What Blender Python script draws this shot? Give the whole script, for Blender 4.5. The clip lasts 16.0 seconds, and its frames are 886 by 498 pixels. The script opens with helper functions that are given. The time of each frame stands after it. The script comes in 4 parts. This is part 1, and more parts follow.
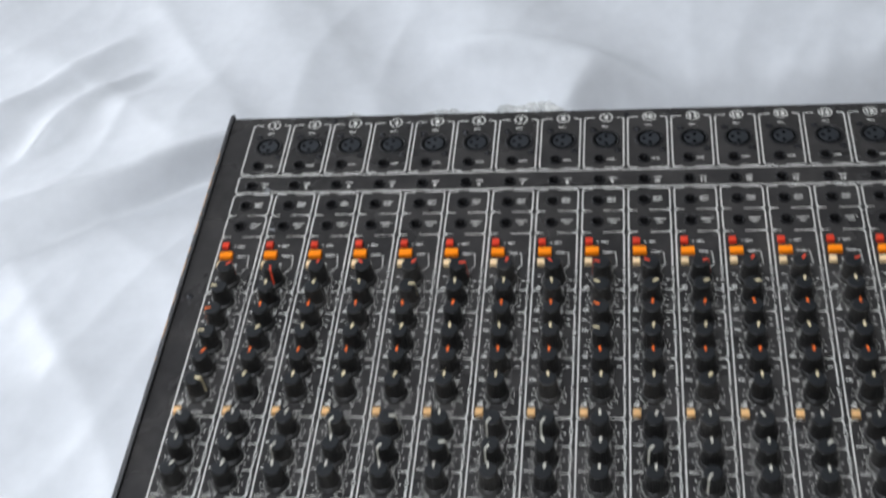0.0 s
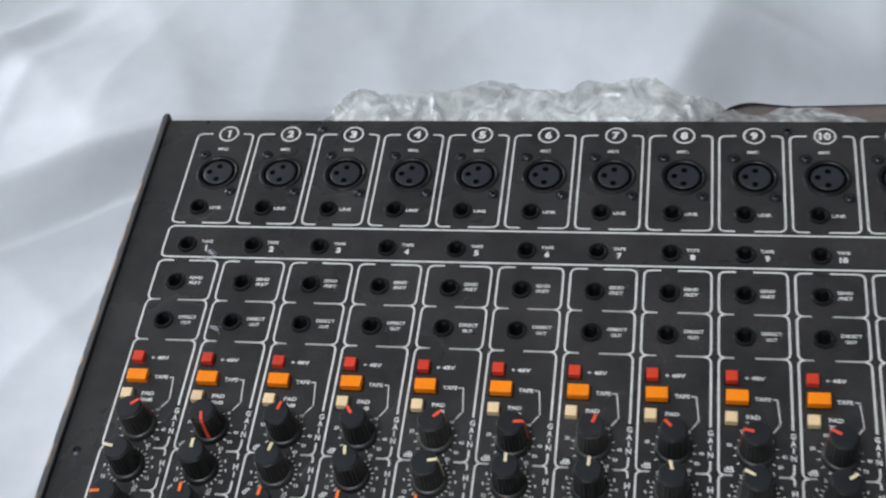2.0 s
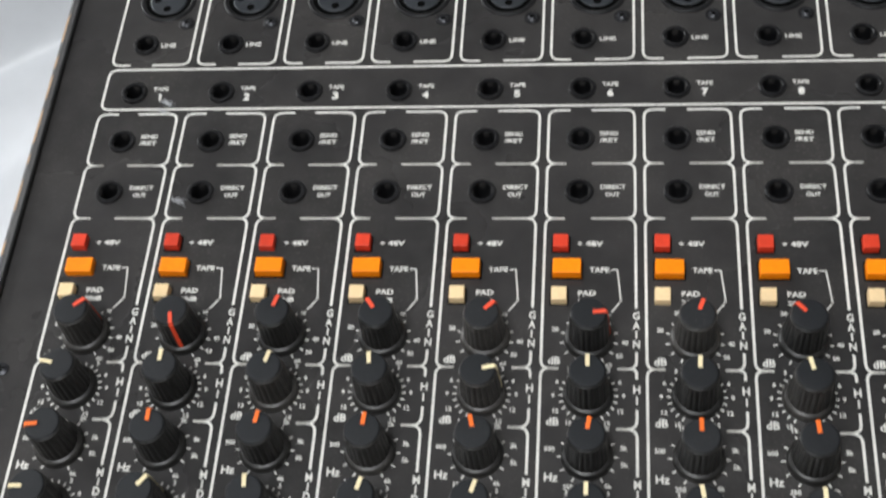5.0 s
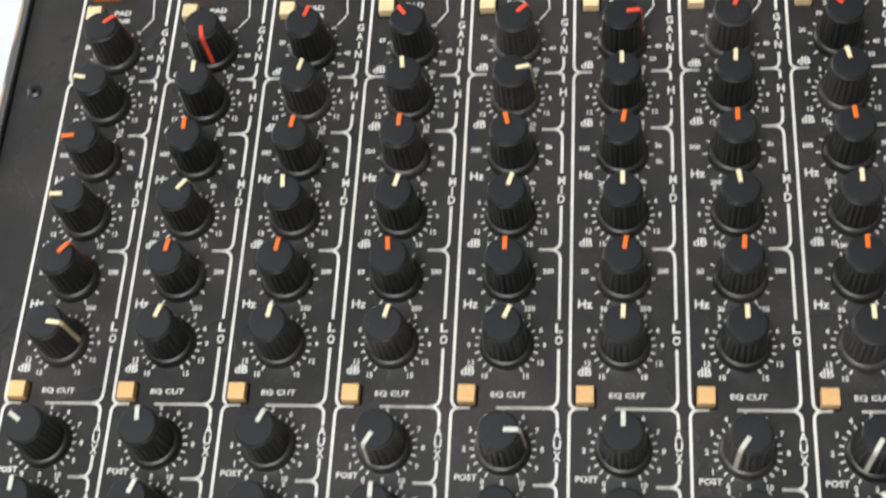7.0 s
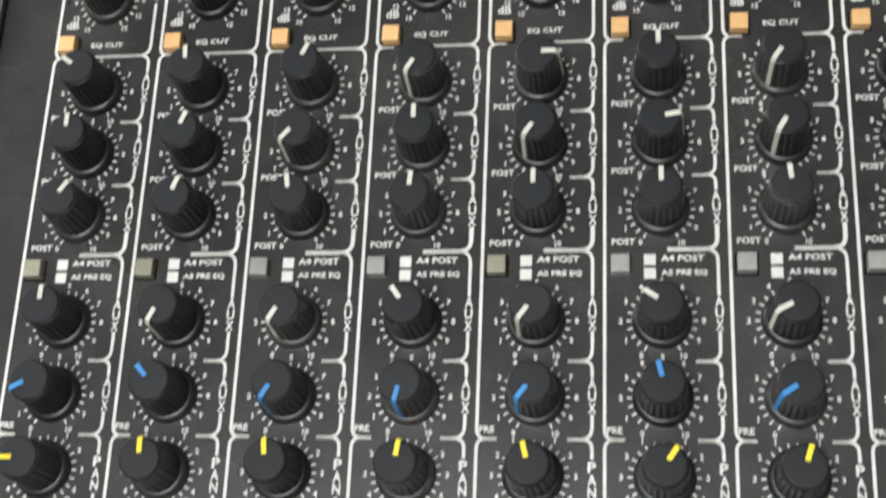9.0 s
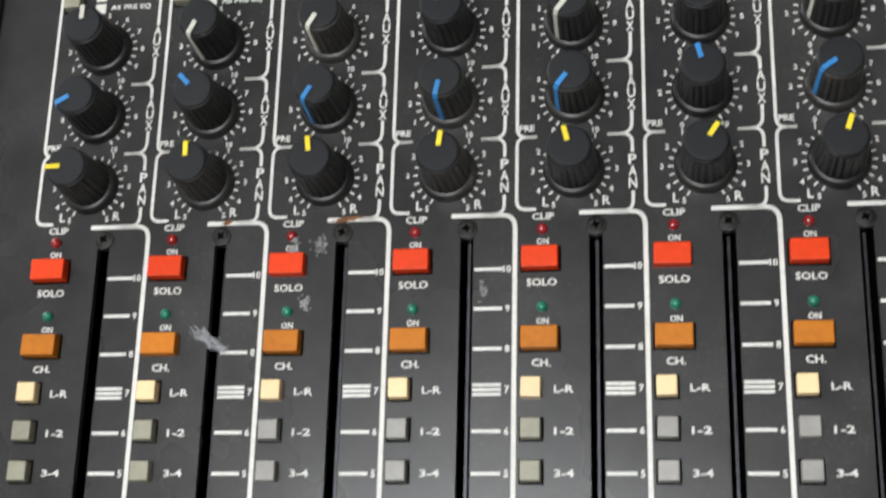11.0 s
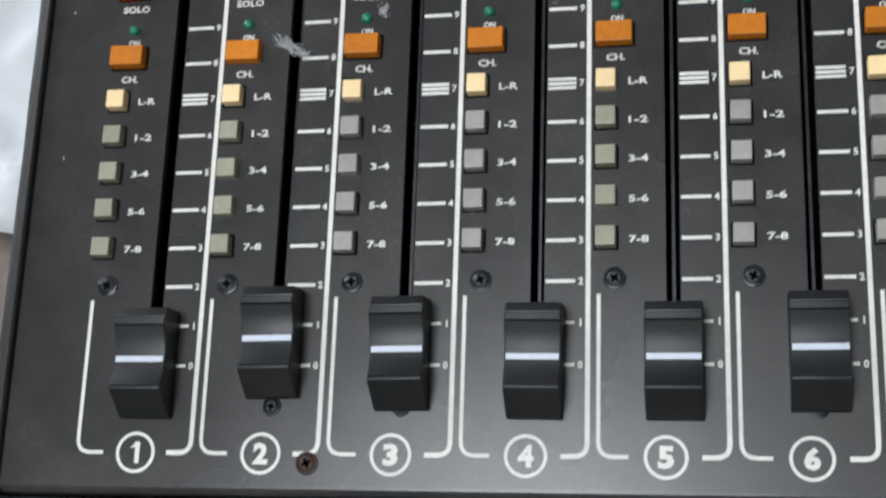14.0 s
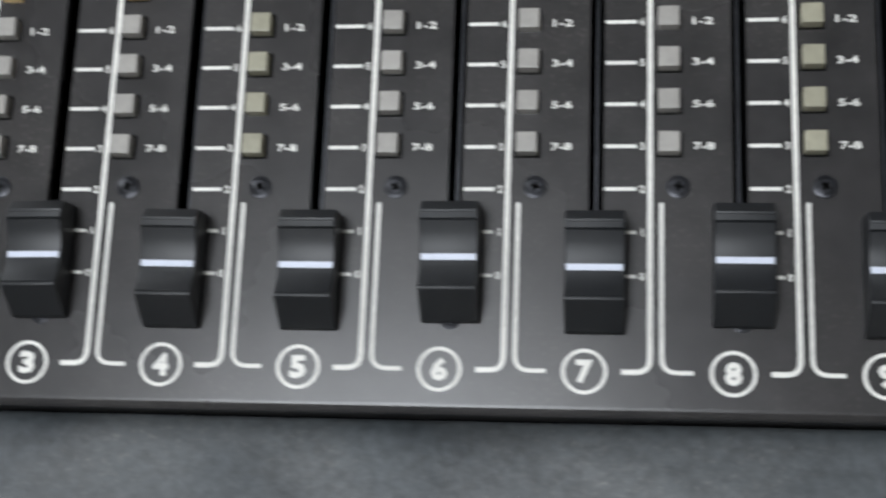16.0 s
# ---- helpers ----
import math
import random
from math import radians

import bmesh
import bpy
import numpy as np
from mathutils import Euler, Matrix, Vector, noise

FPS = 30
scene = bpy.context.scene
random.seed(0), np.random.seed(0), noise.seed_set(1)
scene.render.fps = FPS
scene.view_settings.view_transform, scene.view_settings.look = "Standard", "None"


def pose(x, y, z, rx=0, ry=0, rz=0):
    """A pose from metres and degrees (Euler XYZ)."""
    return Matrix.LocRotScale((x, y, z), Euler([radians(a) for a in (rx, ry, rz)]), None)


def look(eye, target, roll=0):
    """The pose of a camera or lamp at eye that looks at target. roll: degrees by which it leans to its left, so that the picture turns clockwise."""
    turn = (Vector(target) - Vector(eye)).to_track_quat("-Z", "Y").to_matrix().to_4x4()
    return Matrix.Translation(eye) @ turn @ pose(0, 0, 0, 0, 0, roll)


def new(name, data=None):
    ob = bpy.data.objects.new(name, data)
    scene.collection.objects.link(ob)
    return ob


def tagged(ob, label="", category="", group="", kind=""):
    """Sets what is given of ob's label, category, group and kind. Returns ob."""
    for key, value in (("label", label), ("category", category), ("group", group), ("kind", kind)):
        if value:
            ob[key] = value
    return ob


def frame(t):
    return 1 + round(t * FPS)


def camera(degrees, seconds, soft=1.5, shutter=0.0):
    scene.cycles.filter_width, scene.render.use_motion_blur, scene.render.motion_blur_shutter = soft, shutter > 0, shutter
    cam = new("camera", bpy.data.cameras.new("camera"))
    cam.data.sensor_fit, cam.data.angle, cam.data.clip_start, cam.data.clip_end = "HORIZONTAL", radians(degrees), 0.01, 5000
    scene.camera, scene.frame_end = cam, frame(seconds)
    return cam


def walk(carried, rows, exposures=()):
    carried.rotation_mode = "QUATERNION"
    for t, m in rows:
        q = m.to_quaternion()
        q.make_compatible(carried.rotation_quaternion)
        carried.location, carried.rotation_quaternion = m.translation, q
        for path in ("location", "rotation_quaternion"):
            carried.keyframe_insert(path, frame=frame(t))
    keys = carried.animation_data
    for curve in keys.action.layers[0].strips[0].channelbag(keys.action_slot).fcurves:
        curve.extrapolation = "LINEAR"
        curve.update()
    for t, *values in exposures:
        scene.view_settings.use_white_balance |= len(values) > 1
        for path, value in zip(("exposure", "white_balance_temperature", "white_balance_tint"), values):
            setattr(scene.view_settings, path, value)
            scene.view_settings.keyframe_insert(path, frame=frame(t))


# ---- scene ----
cam = camera(36.0, 16.0, soft=2.3, shutter=0.5)
PATH = [
    (0.0, 0.2912, -0.2460, 0.6539, 45.45, 6.09, 5.21),
    (0.5, 0.2920, -0.1485, 0.6086, 46.86, 7.00, 5.65),
    (1.0, 0.2860, -0.0238, 0.5541, 44.76, 8.41, 5.43),
    (1.5, 0.2585, 0.0504, 0.5079, 42.17, 7.33, 6.36),
    (2.0, 0.2429, 0.1117, 0.4792, 38.17, 7.40, 7.16),
    (2.5, 0.2291, 0.1583, 0.4437, 37.31, 7.52, 8.17),
    (3.0, 0.2108, 0.1889, 0.4078, 36.34, 6.64, 6.95),
    (3.2, 0.2022, 0.2006, 0.4043, 35.82, 6.58, 6.04),
    (5.3, 0.1814, 0.1782, 0.3634, 31.56, 5.76, 3.84),
    (5.5, 0.1813, 0.1753, 0.3622, 30.71, 5.65, 3.95),
    (6.0, 0.1765, 0.1662, 0.3558, 29.14, 5.47, 3.73),
    (6.5, 0.1766, 0.1575, 0.3510, 27.59, 5.87, 3.48),
    (7.0, 0.1747, 0.1453, 0.3475, 26.09, 6.85, 3.08),
    (7.5, 0.1714, 0.1330, 0.3458, 24.95, 6.93, 2.93),
    (8.0, 0.1718, 0.1189, 0.3417, 23.18, 7.55, 2.34),
    (8.5, 0.1734, 0.1032, 0.3394, 21.44, 7.98, 2.18),
    (9.0, 0.1710, 0.0831, 0.3333, 20.39, 8.16, 2.37),
    (9.5, 0.1705, 0.0665, 0.3296, 19.78, 8.48, 2.25),
    (10.0, 0.1680, 0.0548, 0.3256, 18.64, 8.42, 1.21),
    (10.2, 0.1705, 0.0499, 0.3235, 18.13, 8.89, 1.42),
    (12.3, 0.1590, -0.0017, 0.3146, 17.28, 10.41, 0.72),
    (12.5, 0.1590, 0.0008, 0.3157, 15.53, 10.69, 0.46),
    (13.0, 0.1580, -0.0159, 0.3127, 16.35, 10.50, 1.32),
    (13.5, 0.1575, -0.0277, 0.3131, 16.23, 10.04, 1.59),
    (14.0, 0.1575, -0.0375, 0.3112, 15.72, 11.14, 1.93),
    (14.5, 0.1592, -0.0389, 0.3093, 13.98, 11.44, 0.99),
    (15.0, 0.1648, -0.0447, 0.3071, 14.11, 9.62, 0.67),
    (15.5, 0.1884, -0.0448, 0.3043, 13.99, 8.33, 0.84),
    (16.0, 0.2185, -0.0446, 0.2952, 13.83, 7.36, 2.12),
]

walk(cam, [(t, pose(x, y, z, rx, ry, rz)) for t, x, y, z, rx, ry, rz in PATH],
     exposures=[(0.0, 0.36, 6400, 13), (1.0, 0.33, 6300, 12), (3.2, 0.05, 6400, 12), (5.3, 0.60, 6800, 12), (8.0, 0.69, 6850, 11), (10.2, 0.50, 6800, 12),
                (12.3, 0.26, 6680, 11), (14.5, 0.24, 6450, 10), (16.0, 0.32, 6500, 12)])

# ---- light: daylight through one big window, an unseen overhead source, pale room ----
world = bpy.data.worlds.new("world")
scene.world = world
world.use_nodes = True
wn = world.node_tree
sky = wn.nodes.new("ShaderNodeTexSky")
sky.sky_type = "NISHITA"
sky.sun_disc = False
sky.sun_elevation, sky.sun_rotation = radians(35), radians(300)
wn.nodes["Background"].inputs["Strength"].default_value = 0.1
wn.links.new(sky.outputs["Color"], wn.nodes["Background"].inputs["Color"])


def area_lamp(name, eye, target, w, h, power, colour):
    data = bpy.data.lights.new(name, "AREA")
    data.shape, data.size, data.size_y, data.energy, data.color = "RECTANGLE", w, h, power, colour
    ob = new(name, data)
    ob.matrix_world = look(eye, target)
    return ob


area_lamp("window_light", (-2.9, 2.2, 1.35), (0.3, 0.4, 0.0), 1.8, 1.6, 70, (0.88, 0.95, 1.0))
# Unseen overhead source, placed and sized to give the panel its sheen.
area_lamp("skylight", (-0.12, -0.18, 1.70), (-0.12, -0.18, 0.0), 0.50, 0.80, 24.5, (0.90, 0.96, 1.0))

# ---- materials ----
MM = 0.001


def material(name, colour, rough=0.5, metal=0.0, vary=0.15, scale=40.0, bump=0.0, bump_scale=400.0, dust=0.0,
             coat=0.0, spread=0.0, second=None, spec=0.5, uneven=False):
    m = bpy.data.materials.new(name)
    m.use_nodes = True
    nt = m.node_tree
    b = nt.nodes["Principled BSDF"]
    tc = nt.nodes.new("ShaderNodeTexCoord")
    geo = nt.nodes.new("ShaderNodeNewGeometry")
    vec = geo.outputs["Position"]
    n1 = nt.nodes.new("ShaderNodeTexNoise")
    n1.inputs["Scale"].default_value, n1.inputs["Detail"].default_value = scale, 5
    nt.links.new(vec, n1.inputs["Vector"])
    n2 = nt.nodes.new("ShaderNodeTexNoise")
    n2.inputs["Scale"].default_value, n2.inputs["Detail"].default_value = scale * 14, 3
    nt.links.new(vec, n2.inputs["Vector"])
    mix = nt.nodes.new("ShaderNodeMix")
    mix.data_type = "RGBA"
    add = nt.nodes.new("ShaderNodeMath")
    add.operation = "ADD"
    nt.links.new(n1.outputs["Fac"], add.inputs[0])
    nt.links.new(n2.outputs["Fac"], add.inputs[1])
    ramp = nt.nodes.new("ShaderNodeMapRange")
    ramp.inputs["From Min"].default_value, ramp.inputs["From Max"].default_value = 0.7, 1.3
    nt.links.new(add.outputs[0], ramp.inputs["Value"])
    nt.links.new(ramp.outputs[0], mix.inputs["Factor"])
    c = np.array(colour)
    lo, hi = c * (1 - vary), c * (1 + vary)
    if second is not None:
        hi = np.array(second)
    mix.inputs["A"].default_value = (*np.clip(lo, 0, 1), 1)
    mix.inputs["B"].default_value = (*np.clip(hi, 0, 1), 1)
    out = mix.outputs["Result"]
    if spread:
        info = nt.nodes.new("ShaderNodeObjectInfo")
        hsv = nt.nodes.new("ShaderNodeHueSaturation")
        mr = nt.nodes.new("ShaderNodeMapRange")
        mr.inputs["To Min"].default_value, mr.inputs["To Max"].default_value = 1 - spread, 1 + spread
        nt.links.new(info.outputs["Random"], mr.inputs["Value"])
        nt.links.new(mr.outputs[0], hsv.inputs["Value"])
        nt.links.new(out, hsv.inputs["Color"])
        out = hsv.outputs["Color"]
    if dust:
        n3 = nt.nodes.new("ShaderNodeTexNoise")
        n3.inputs["Scale"].default_value, n3.inputs["Detail"].default_value = 900, 2
        nt.links.new(vec, n3.inputs["Vector"])
        n4 = nt.nodes.new("ShaderNodeTexNoise")
        n4.inputs["Scale"].default_value, n4.inputs["Detail"].default_value = 28, 6
        nt.links.new(vec, n4.inputs["Vector"])
        r3 = nt.nodes.new("ShaderNodeMapRange")
        r3.inputs["From Min"].default_value, r3.inputs["From Max"].default_value = 0.55, 0.8
        nt.links.new(n3.outputs["Fac"], r3.inputs["Value"])
        r4 = nt.nodes.new("ShaderNodeMapRange")
        r4.inputs["From Min"].default_value, r4.inputs["From Max"].default_value = 0.42, 0.72
        r4.inputs["To Max"].default_value = dust
        nt.links.new(n4.outputs["Fac"], r4.inputs["Value"])
        mul = nt.nodes.new("ShaderNodeMath")
        mul.operation = "MULTIPLY_ADD"
        nt.links.new(r3.outputs[0], mul.inputs[0])
        nt.links.new(r4.outputs[0], mul.inputs[1])
        r5 = nt.nodes.new("ShaderNodeMath")
        r5.operation = "MULTIPLY"
        r5.inputs[1].default_value = 0.35
        nt.links.new(r4.outputs[0], r5.inputs[0])
        nt.links.new(r5.outputs[0], mul.inputs[2])
        amount = mul.outputs[0]
        if uneven:
            oi = nt.nodes.new("ShaderNodeObjectInfo")
            pw = nt.nodes.new("ShaderNodeMath")
            pw.operation = "POWER"
            pw.inputs[1].default_value = 2.0
            nt.links.new(oi.outputs["Random"], pw.inputs[0])
            sc = nt.nodes.new("ShaderNodeMapRange")
            sc.inputs["To Min"].default_value, sc.inputs["To Max"].default_value = 0.25, 2.2
            nt.links.new(pw.outputs[0], sc.inputs["Value"])
            ml = nt.nodes.new("ShaderNodeMath")
            ml.operation = "MULTIPLY"
            nt.links.new(amount, ml.inputs[0])
            nt.links.new(sc.outputs[0], ml.inputs[1])
            amount = ml.outputs[0]
        mx = nt.nodes.new("ShaderNodeMix")
        mx.data_type = "RGBA"
        nt.links.new(amount, mx.inputs["Factor"])
        nt.links.new(out, mx.inputs["A"])
        mx.inputs["B"].default_value = (0.36, 0.33, 0.30, 1)
        out = mx.outputs["Result"]
    nt.links.new(out, b.inputs["Base Color"])
    b.inputs["Metallic"].default_value = metal
    rr = nt.nodes.new("ShaderNodeMapRange")
    rr.inputs["To Min"].default_value, rr.inputs["To Max"].default_value = max(rough - 0.08, 0.02), min(rough + 0.1, 1)
    nt.links.new(n1.outputs["Fac"], rr.inputs["Value"])
    nt.links.new(rr.outputs[0], b.inputs["Roughness"])
    b.inputs["Coat Weight"].default_value = coat
    b.inputs["Specular IOR Level"].default_value = spec
    if bump:
        nb = nt.nodes.new("ShaderNodeTexNoise")
        nb.inputs["Scale"].default_value, nb.inputs["Detail"].default_value = bump_scale, 4
        nt.links.new(vec, nb.inputs["Vector"])
        bp = nt.nodes.new("ShaderNodeBump")
        bp.inputs["Strength"].default_value, bp.inputs["Distance"].default_value = bump, 0.0006
        nt.links.new(nb.outputs["Fac"], bp.inputs["Height"])
        nt.links.new(bp.outputs["Normal"], b.inputs["Normal"])
    return m


M_PANEL = material("charcoal_paint", (0.028, 0.0265, 0.0265), 0.265, vary=0.22, scale=9, bump=0.03, bump_scale=1500, dust=0.12, spec=0.42)
M_SIDE = material("black_paint", (0.010, 0.010, 0.011), 0.5, vary=0.2, scale=20, bump=0.2, bump_scale=700, dust=0.06)
M_CHIP = material("bare_worn_wood", (0.32, 0.19, 0.095), 0.6, vary=0.4, scale=160)
M_PRINT = material("off_white_print", (0.70, 0.685, 0.64), 0.55, vary=0.12, scale=60)
M_RUBBER = material("vinyl_armrest", (0.044, 0.050, 0.054), 0.5, vary=0.4, scale=26, bump=0.7, bump_scale=150, dust=0.20)
M_KNOB = material("black_knob_plastic", (0.0105, 0.0102, 0.010), 0.36, vary=0.4, scale=60, dust=0.22, spec=0.40, uneven=True)
M_CAP = material("matt_knob_cap", (0.0065, 0.0078, 0.0098), 0.6, vary=0.2, scale=80, dust=0.03, spec=0.32, uneven=True)
M_DARK = material("black_plastic", (0.007, 0.007, 0.008), 0.38, spec=0.3, vary=0.2, scale=60)
# Near-black, hardly any gloss: the shade of hollows is put into the colour.
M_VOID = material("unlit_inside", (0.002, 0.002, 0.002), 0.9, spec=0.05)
M_XLR = material("socket_insert", (0.019, 0.022, 0.027), 0.40, vary=0.15, scale=90)
M_FADER = material("fader_plastic", (0.0060, 0.0070, 0.0085), 0.47, spec=0.46, vary=0.25, scale=50, dust=0.07, uneven=True)
M_SCREW = material("blackened_screw", (0.040, 0.041, 0.046), 0.34, metal=0.7, vary=0.35, scale=200)
M_RUSTY = material("rusty_screw", (0.030, 0.026, 0.024), 0.55, metal=0.5, vary=0.3, scale=350, second=(0.07, 0.036, 0.022))
M_DULL = material("dull_black_screw", (0.020, 0.018, 0.016), 0.55, metal=0.3, vary=0.4, scale=260)
M_RUST = material("rust", (0.22, 0.09, 0.035), 0.9, vary=0.5, scale=300)
M_LINT = material("grey_lint", (0.38, 0.385, 0.40), 0.9, vary=0.2, scale=300)
M_POINT = {
    "red": material("red_line", (0.80, 0.075, 0.03), 0.45, vary=0.1, spread=0.08),
    "cream": material("cream_line", (0.80, 0.68, 0.42), 0.5, vary=0.08, spread=0.05),
    "orange": material("orange_line", (0.85, 0.15, 0.015), 0.45, vary=0.1, spread=0.06),
    "white": material("grey_white_line", (0.60, 0.58, 0.50), 0.5, vary=0.08, spread=0.06),
    "blue": material("blue_line", (0.025, 0.22, 0.54), 0.45, vary=0.1, spread=0.06),
    "yellow": material("yellow_line", (0.85, 0.66, 0.02), 0.45, vary=0.08, spread=0.05),
}
M_BTN = {
    "red": material("red_button", (0.62, 0.045, 0.018), 0.46, vary=0.12, spread=0.10, dust=0.02, spec=0.3),
    "orange": material("orange_button", (1.0, 0.245, 0.002), 0.46, vary=0.08, spread=0.05, spec=0.25),
    "cream": material("cream_button", (0.82, 0.60, 0.34), 0.42, vary=0.08, spread=0.06),
    "peach": material("peach_button", (0.80, 0.47, 0.20), 0.42, vary=0.08, spread=0.06),
    "scarlet": material("scarlet_button", (0.76, 0.046, 0.002), 0.46, vary=0.1, spread=0.05, spec=0.25),
    "ochre": material("ochre_button", (0.54, 0.165, 0.008), 0.48, vary=0.12, spread=0.06, spec=0.25),
    "pale": material("pale_cream_button", (0.90, 0.66, 0.36), 0.4, vary=0.06, spread=0.05),
    "grey": material("grey_button", (0.30, 0.285, 0.262), 0.42, vary=0.12, spread=0.06),
    "olive": material("olive_grey_button", (0.28, 0.265, 0.195), 0.42, vary=0.12, spread=0.06),
}
M_LED = {"red": material("red_led", (0.30, 0.012, 0.014), 0.22, coat=0.5),
         "green": material("green_led", (0.006, 0.17, 0.10), 0.3, coat=0.25)}
M_SHEET = material("white_dust_sheet", (0.62, 0.635, 0.66), 0.5, vary=0.05, scale=5, bump=0.10, bump_scale=45)
M_WALL = material("white_wall_paint", (0.78, 0.77, 0.74), 0.85, vary=0.05, scale=3)
M_CEILING = material("grey_ceiling_paint", (0.64, 0.64, 0.64), 0.85, vary=0.08, scale=3)
M_FLOOR = material("grey_floor", (0.30, 0.28, 0.26), 0.7, vary=0.15, scale=5)
M_TABLE = material("table_wood", (0.20, 0.165, 0.145), 0.5, vary=0.2, scale=12)


def clear_plastic():
    """Thin clear film: see-through, faintly milky, glossy at its creases."""
    m = bpy.data.materials.new("clear_film")
    m.use_nodes = True
    nt = m.node_tree
    b = nt.nodes["Principled BSDF"]
    b.inputs["Base Color"].default_value = (0.94, 0.94, 0.91, 1)
    b.inputs["Roughness"].default_value = 0.5
    tr = nt.nodes.new("ShaderNodeBsdfTransparent")
    tr.inputs["Color"].default_value = (0.965, 0.963, 0.94, 1)
    gl = nt.nodes.new("ShaderNodeBsdfAnisotropic")
    gl.inputs["Color"].default_value = (1, 1, 1, 1)
    gl.inputs["Roughness"].default_value = 0.11
    geo = nt.nodes.new("ShaderNodeNewGeometry")
    n = nt.nodes.new("ShaderNodeTexNoise")
    n.inputs["Scale"].default_value, n.inputs["Detail"].default_value = 150, 3
    nt.links.new(geo.outputs["Position"], n.inputs["Vector"])
    bp = nt.nodes.new("ShaderNodeBump")
    bp.inputs["Strength"].default_value, bp.inputs["Distance"].default_value = 0.55, 0.004
    nt.links.new(n.outputs["Fac"], bp.inputs["Height"])
    nt.links.new(bp.outputs["Normal"], gl.inputs["Normal"])
    fr = nt.nodes.new("ShaderNodeFresnel")
    fr.inputs["IOR"].default_value = 2.2
    nt.links.new(bp.outputs["Normal"], fr.inputs["Normal"])
    half = nt.nodes.new("ShaderNodeMath")
    half.operation = "MULTIPLY"
    half.inputs[1].default_value = 0.5
    nt.links.new(fr.outputs[0], half.inputs[0])
    haze = nt.nodes.new("ShaderNodeTexNoise")
    haze.inputs["Scale"].default_value, haze.inputs["Detail"].default_value = 70, 5
    haze.inputs["Distortion"].default_value = 1.5
    nt.links.new(geo.outputs["Position"], haze.inputs["Vector"])
    span = nt.nodes.new("ShaderNodeMapRange")
    span.inputs["From Min"].default_value, span.inputs["From Max"].default_value = 0.35, 0.68
    span.inputs["To Min"].default_value, span.inputs["To Max"].default_value = 0.10, 0.62
    nt.links.new(haze.outputs["Fac"], span.inputs["Value"])
    milk = nt.nodes.new("ShaderNodeMixShader")
    nt.links.new(span.outputs[0], milk.inputs[0])
    nt.links.new(tr.outputs[0], milk.inputs[1])
    nt.links.new(b.outputs[0], milk.inputs[2])
    mx = nt.nodes.new("ShaderNodeMixShader")
    nt.links.new(half.outputs[0], mx.inputs[0])
    nt.links.new(milk.outputs[0], mx.inputs[1])
    nt.links.new(gl.outputs[0], mx.inputs[2])
    nt.links.new(mx.outputs[0], nt.nodes["Material Output"].inputs["Surface"])
    return m


M_FILM = clear_plastic()

# ---- mesh helpers ----


def mesh_of(bm, name, mats, smooth=False):
    me = bpy.data.meshes.new(name)
    bm.normal_update()
    bm.to_mesh(me)
    bm.free()
    for m in (mats if isinstance(mats, (list, tuple)) else [mats]):
        me.materials.append(m)
    if smooth:
        me.polygons.foreach_set("use_smooth", [True] * len(me.polygons))
    return me


def place(name, me, parent=None, loc=(0, 0, 0), rz=0.0, label=""):
    """A mesh object; loc is in the parent's own space."""
    ob = new(name, me)
    ob.parent = parent
    ob.location, ob.rotation_euler = loc, (0, 0, rz)
    return tagged(ob, label)


def box(bm, x0, x1, y0, y1, z0, z1, bevel=0.0, taper=0.0, mat=0, seg=2):
    v = []
    for z, k in ((z0, 0.0), (z1, taper)):
        v += [bm.verts.new(p) for p in ((x0 + k, y0 + k, z), (x1 - k, y0 + k, z), (x1 - k, y1 - k, z), (x0 + k, y1 - k, z))]
    f = [bm.faces.new([v[i] for i in q]) for q in
         ((3, 2, 1, 0), (4, 5, 6, 7), (0, 1, 5, 4), (1, 2, 6, 5), (2, 3, 7, 6), (3, 0, 4, 7))]
    for q in f:
        q.material_index = mat
    if bevel:
        edges = list({e for q in f for e in q.edges})
        bmesh.ops.bevel(bm, geom=edges, offset=bevel, segments=seg, affect="EDGES", profile=0.6)


def lathe(bm, prof, seg, wave=None, mat=0, cx=0.0, cy=0.0, close=True):
    """Turns a profile of (radius, height) about the z axis. wave(angle, k) scales the radius."""
    rings = []
    for k, (r, z) in enumerate(prof):
        ring = []
        for i in range(seg):
            a = 2 * math.pi * i / seg
            q = r * (wave(a, k) if wave else 1)
            ring.append(bm.verts.new((cx + q * math.cos(a), cy + q * math.sin(a), z)))
        rings.append(ring)
    for a, b in zip(rings, rings[1:]):
        for i in range(seg):
            f = bm.faces.new((a[i], a[(i + 1) % seg], b[(i + 1) % seg], b[i]))
            f.material_index = mat
    if close:
        f = bm.faces.new(rings[-1])
        f.material_index = mat
    return rings


def stroke(bm, pts, w, z):
    """A flat painted line of width w along pts."""
    p = [Vector((a, b)) for a, b in pts]
    left, right = [], []
    for i, q in enumerate(p):
        d = Vector((0, 0))
        if i:
            d += (q - p[i - 1]).normalized()
        if i < len(p) - 1:
            d += (p[i + 1] - q).normalized()
        d.normalize()
        n = Vector((-d.y, d.x)) * w / 2
        left.append(bm.verts.new((q.x + n.x, q.y + n.y, z)))
        right.append(bm.verts.new((q.x - n.x, q.y - n.y, z)))
    for i in range(len(p) - 1):
        bm.faces.new((right[i], right[i + 1], left[i + 1], left[i]))


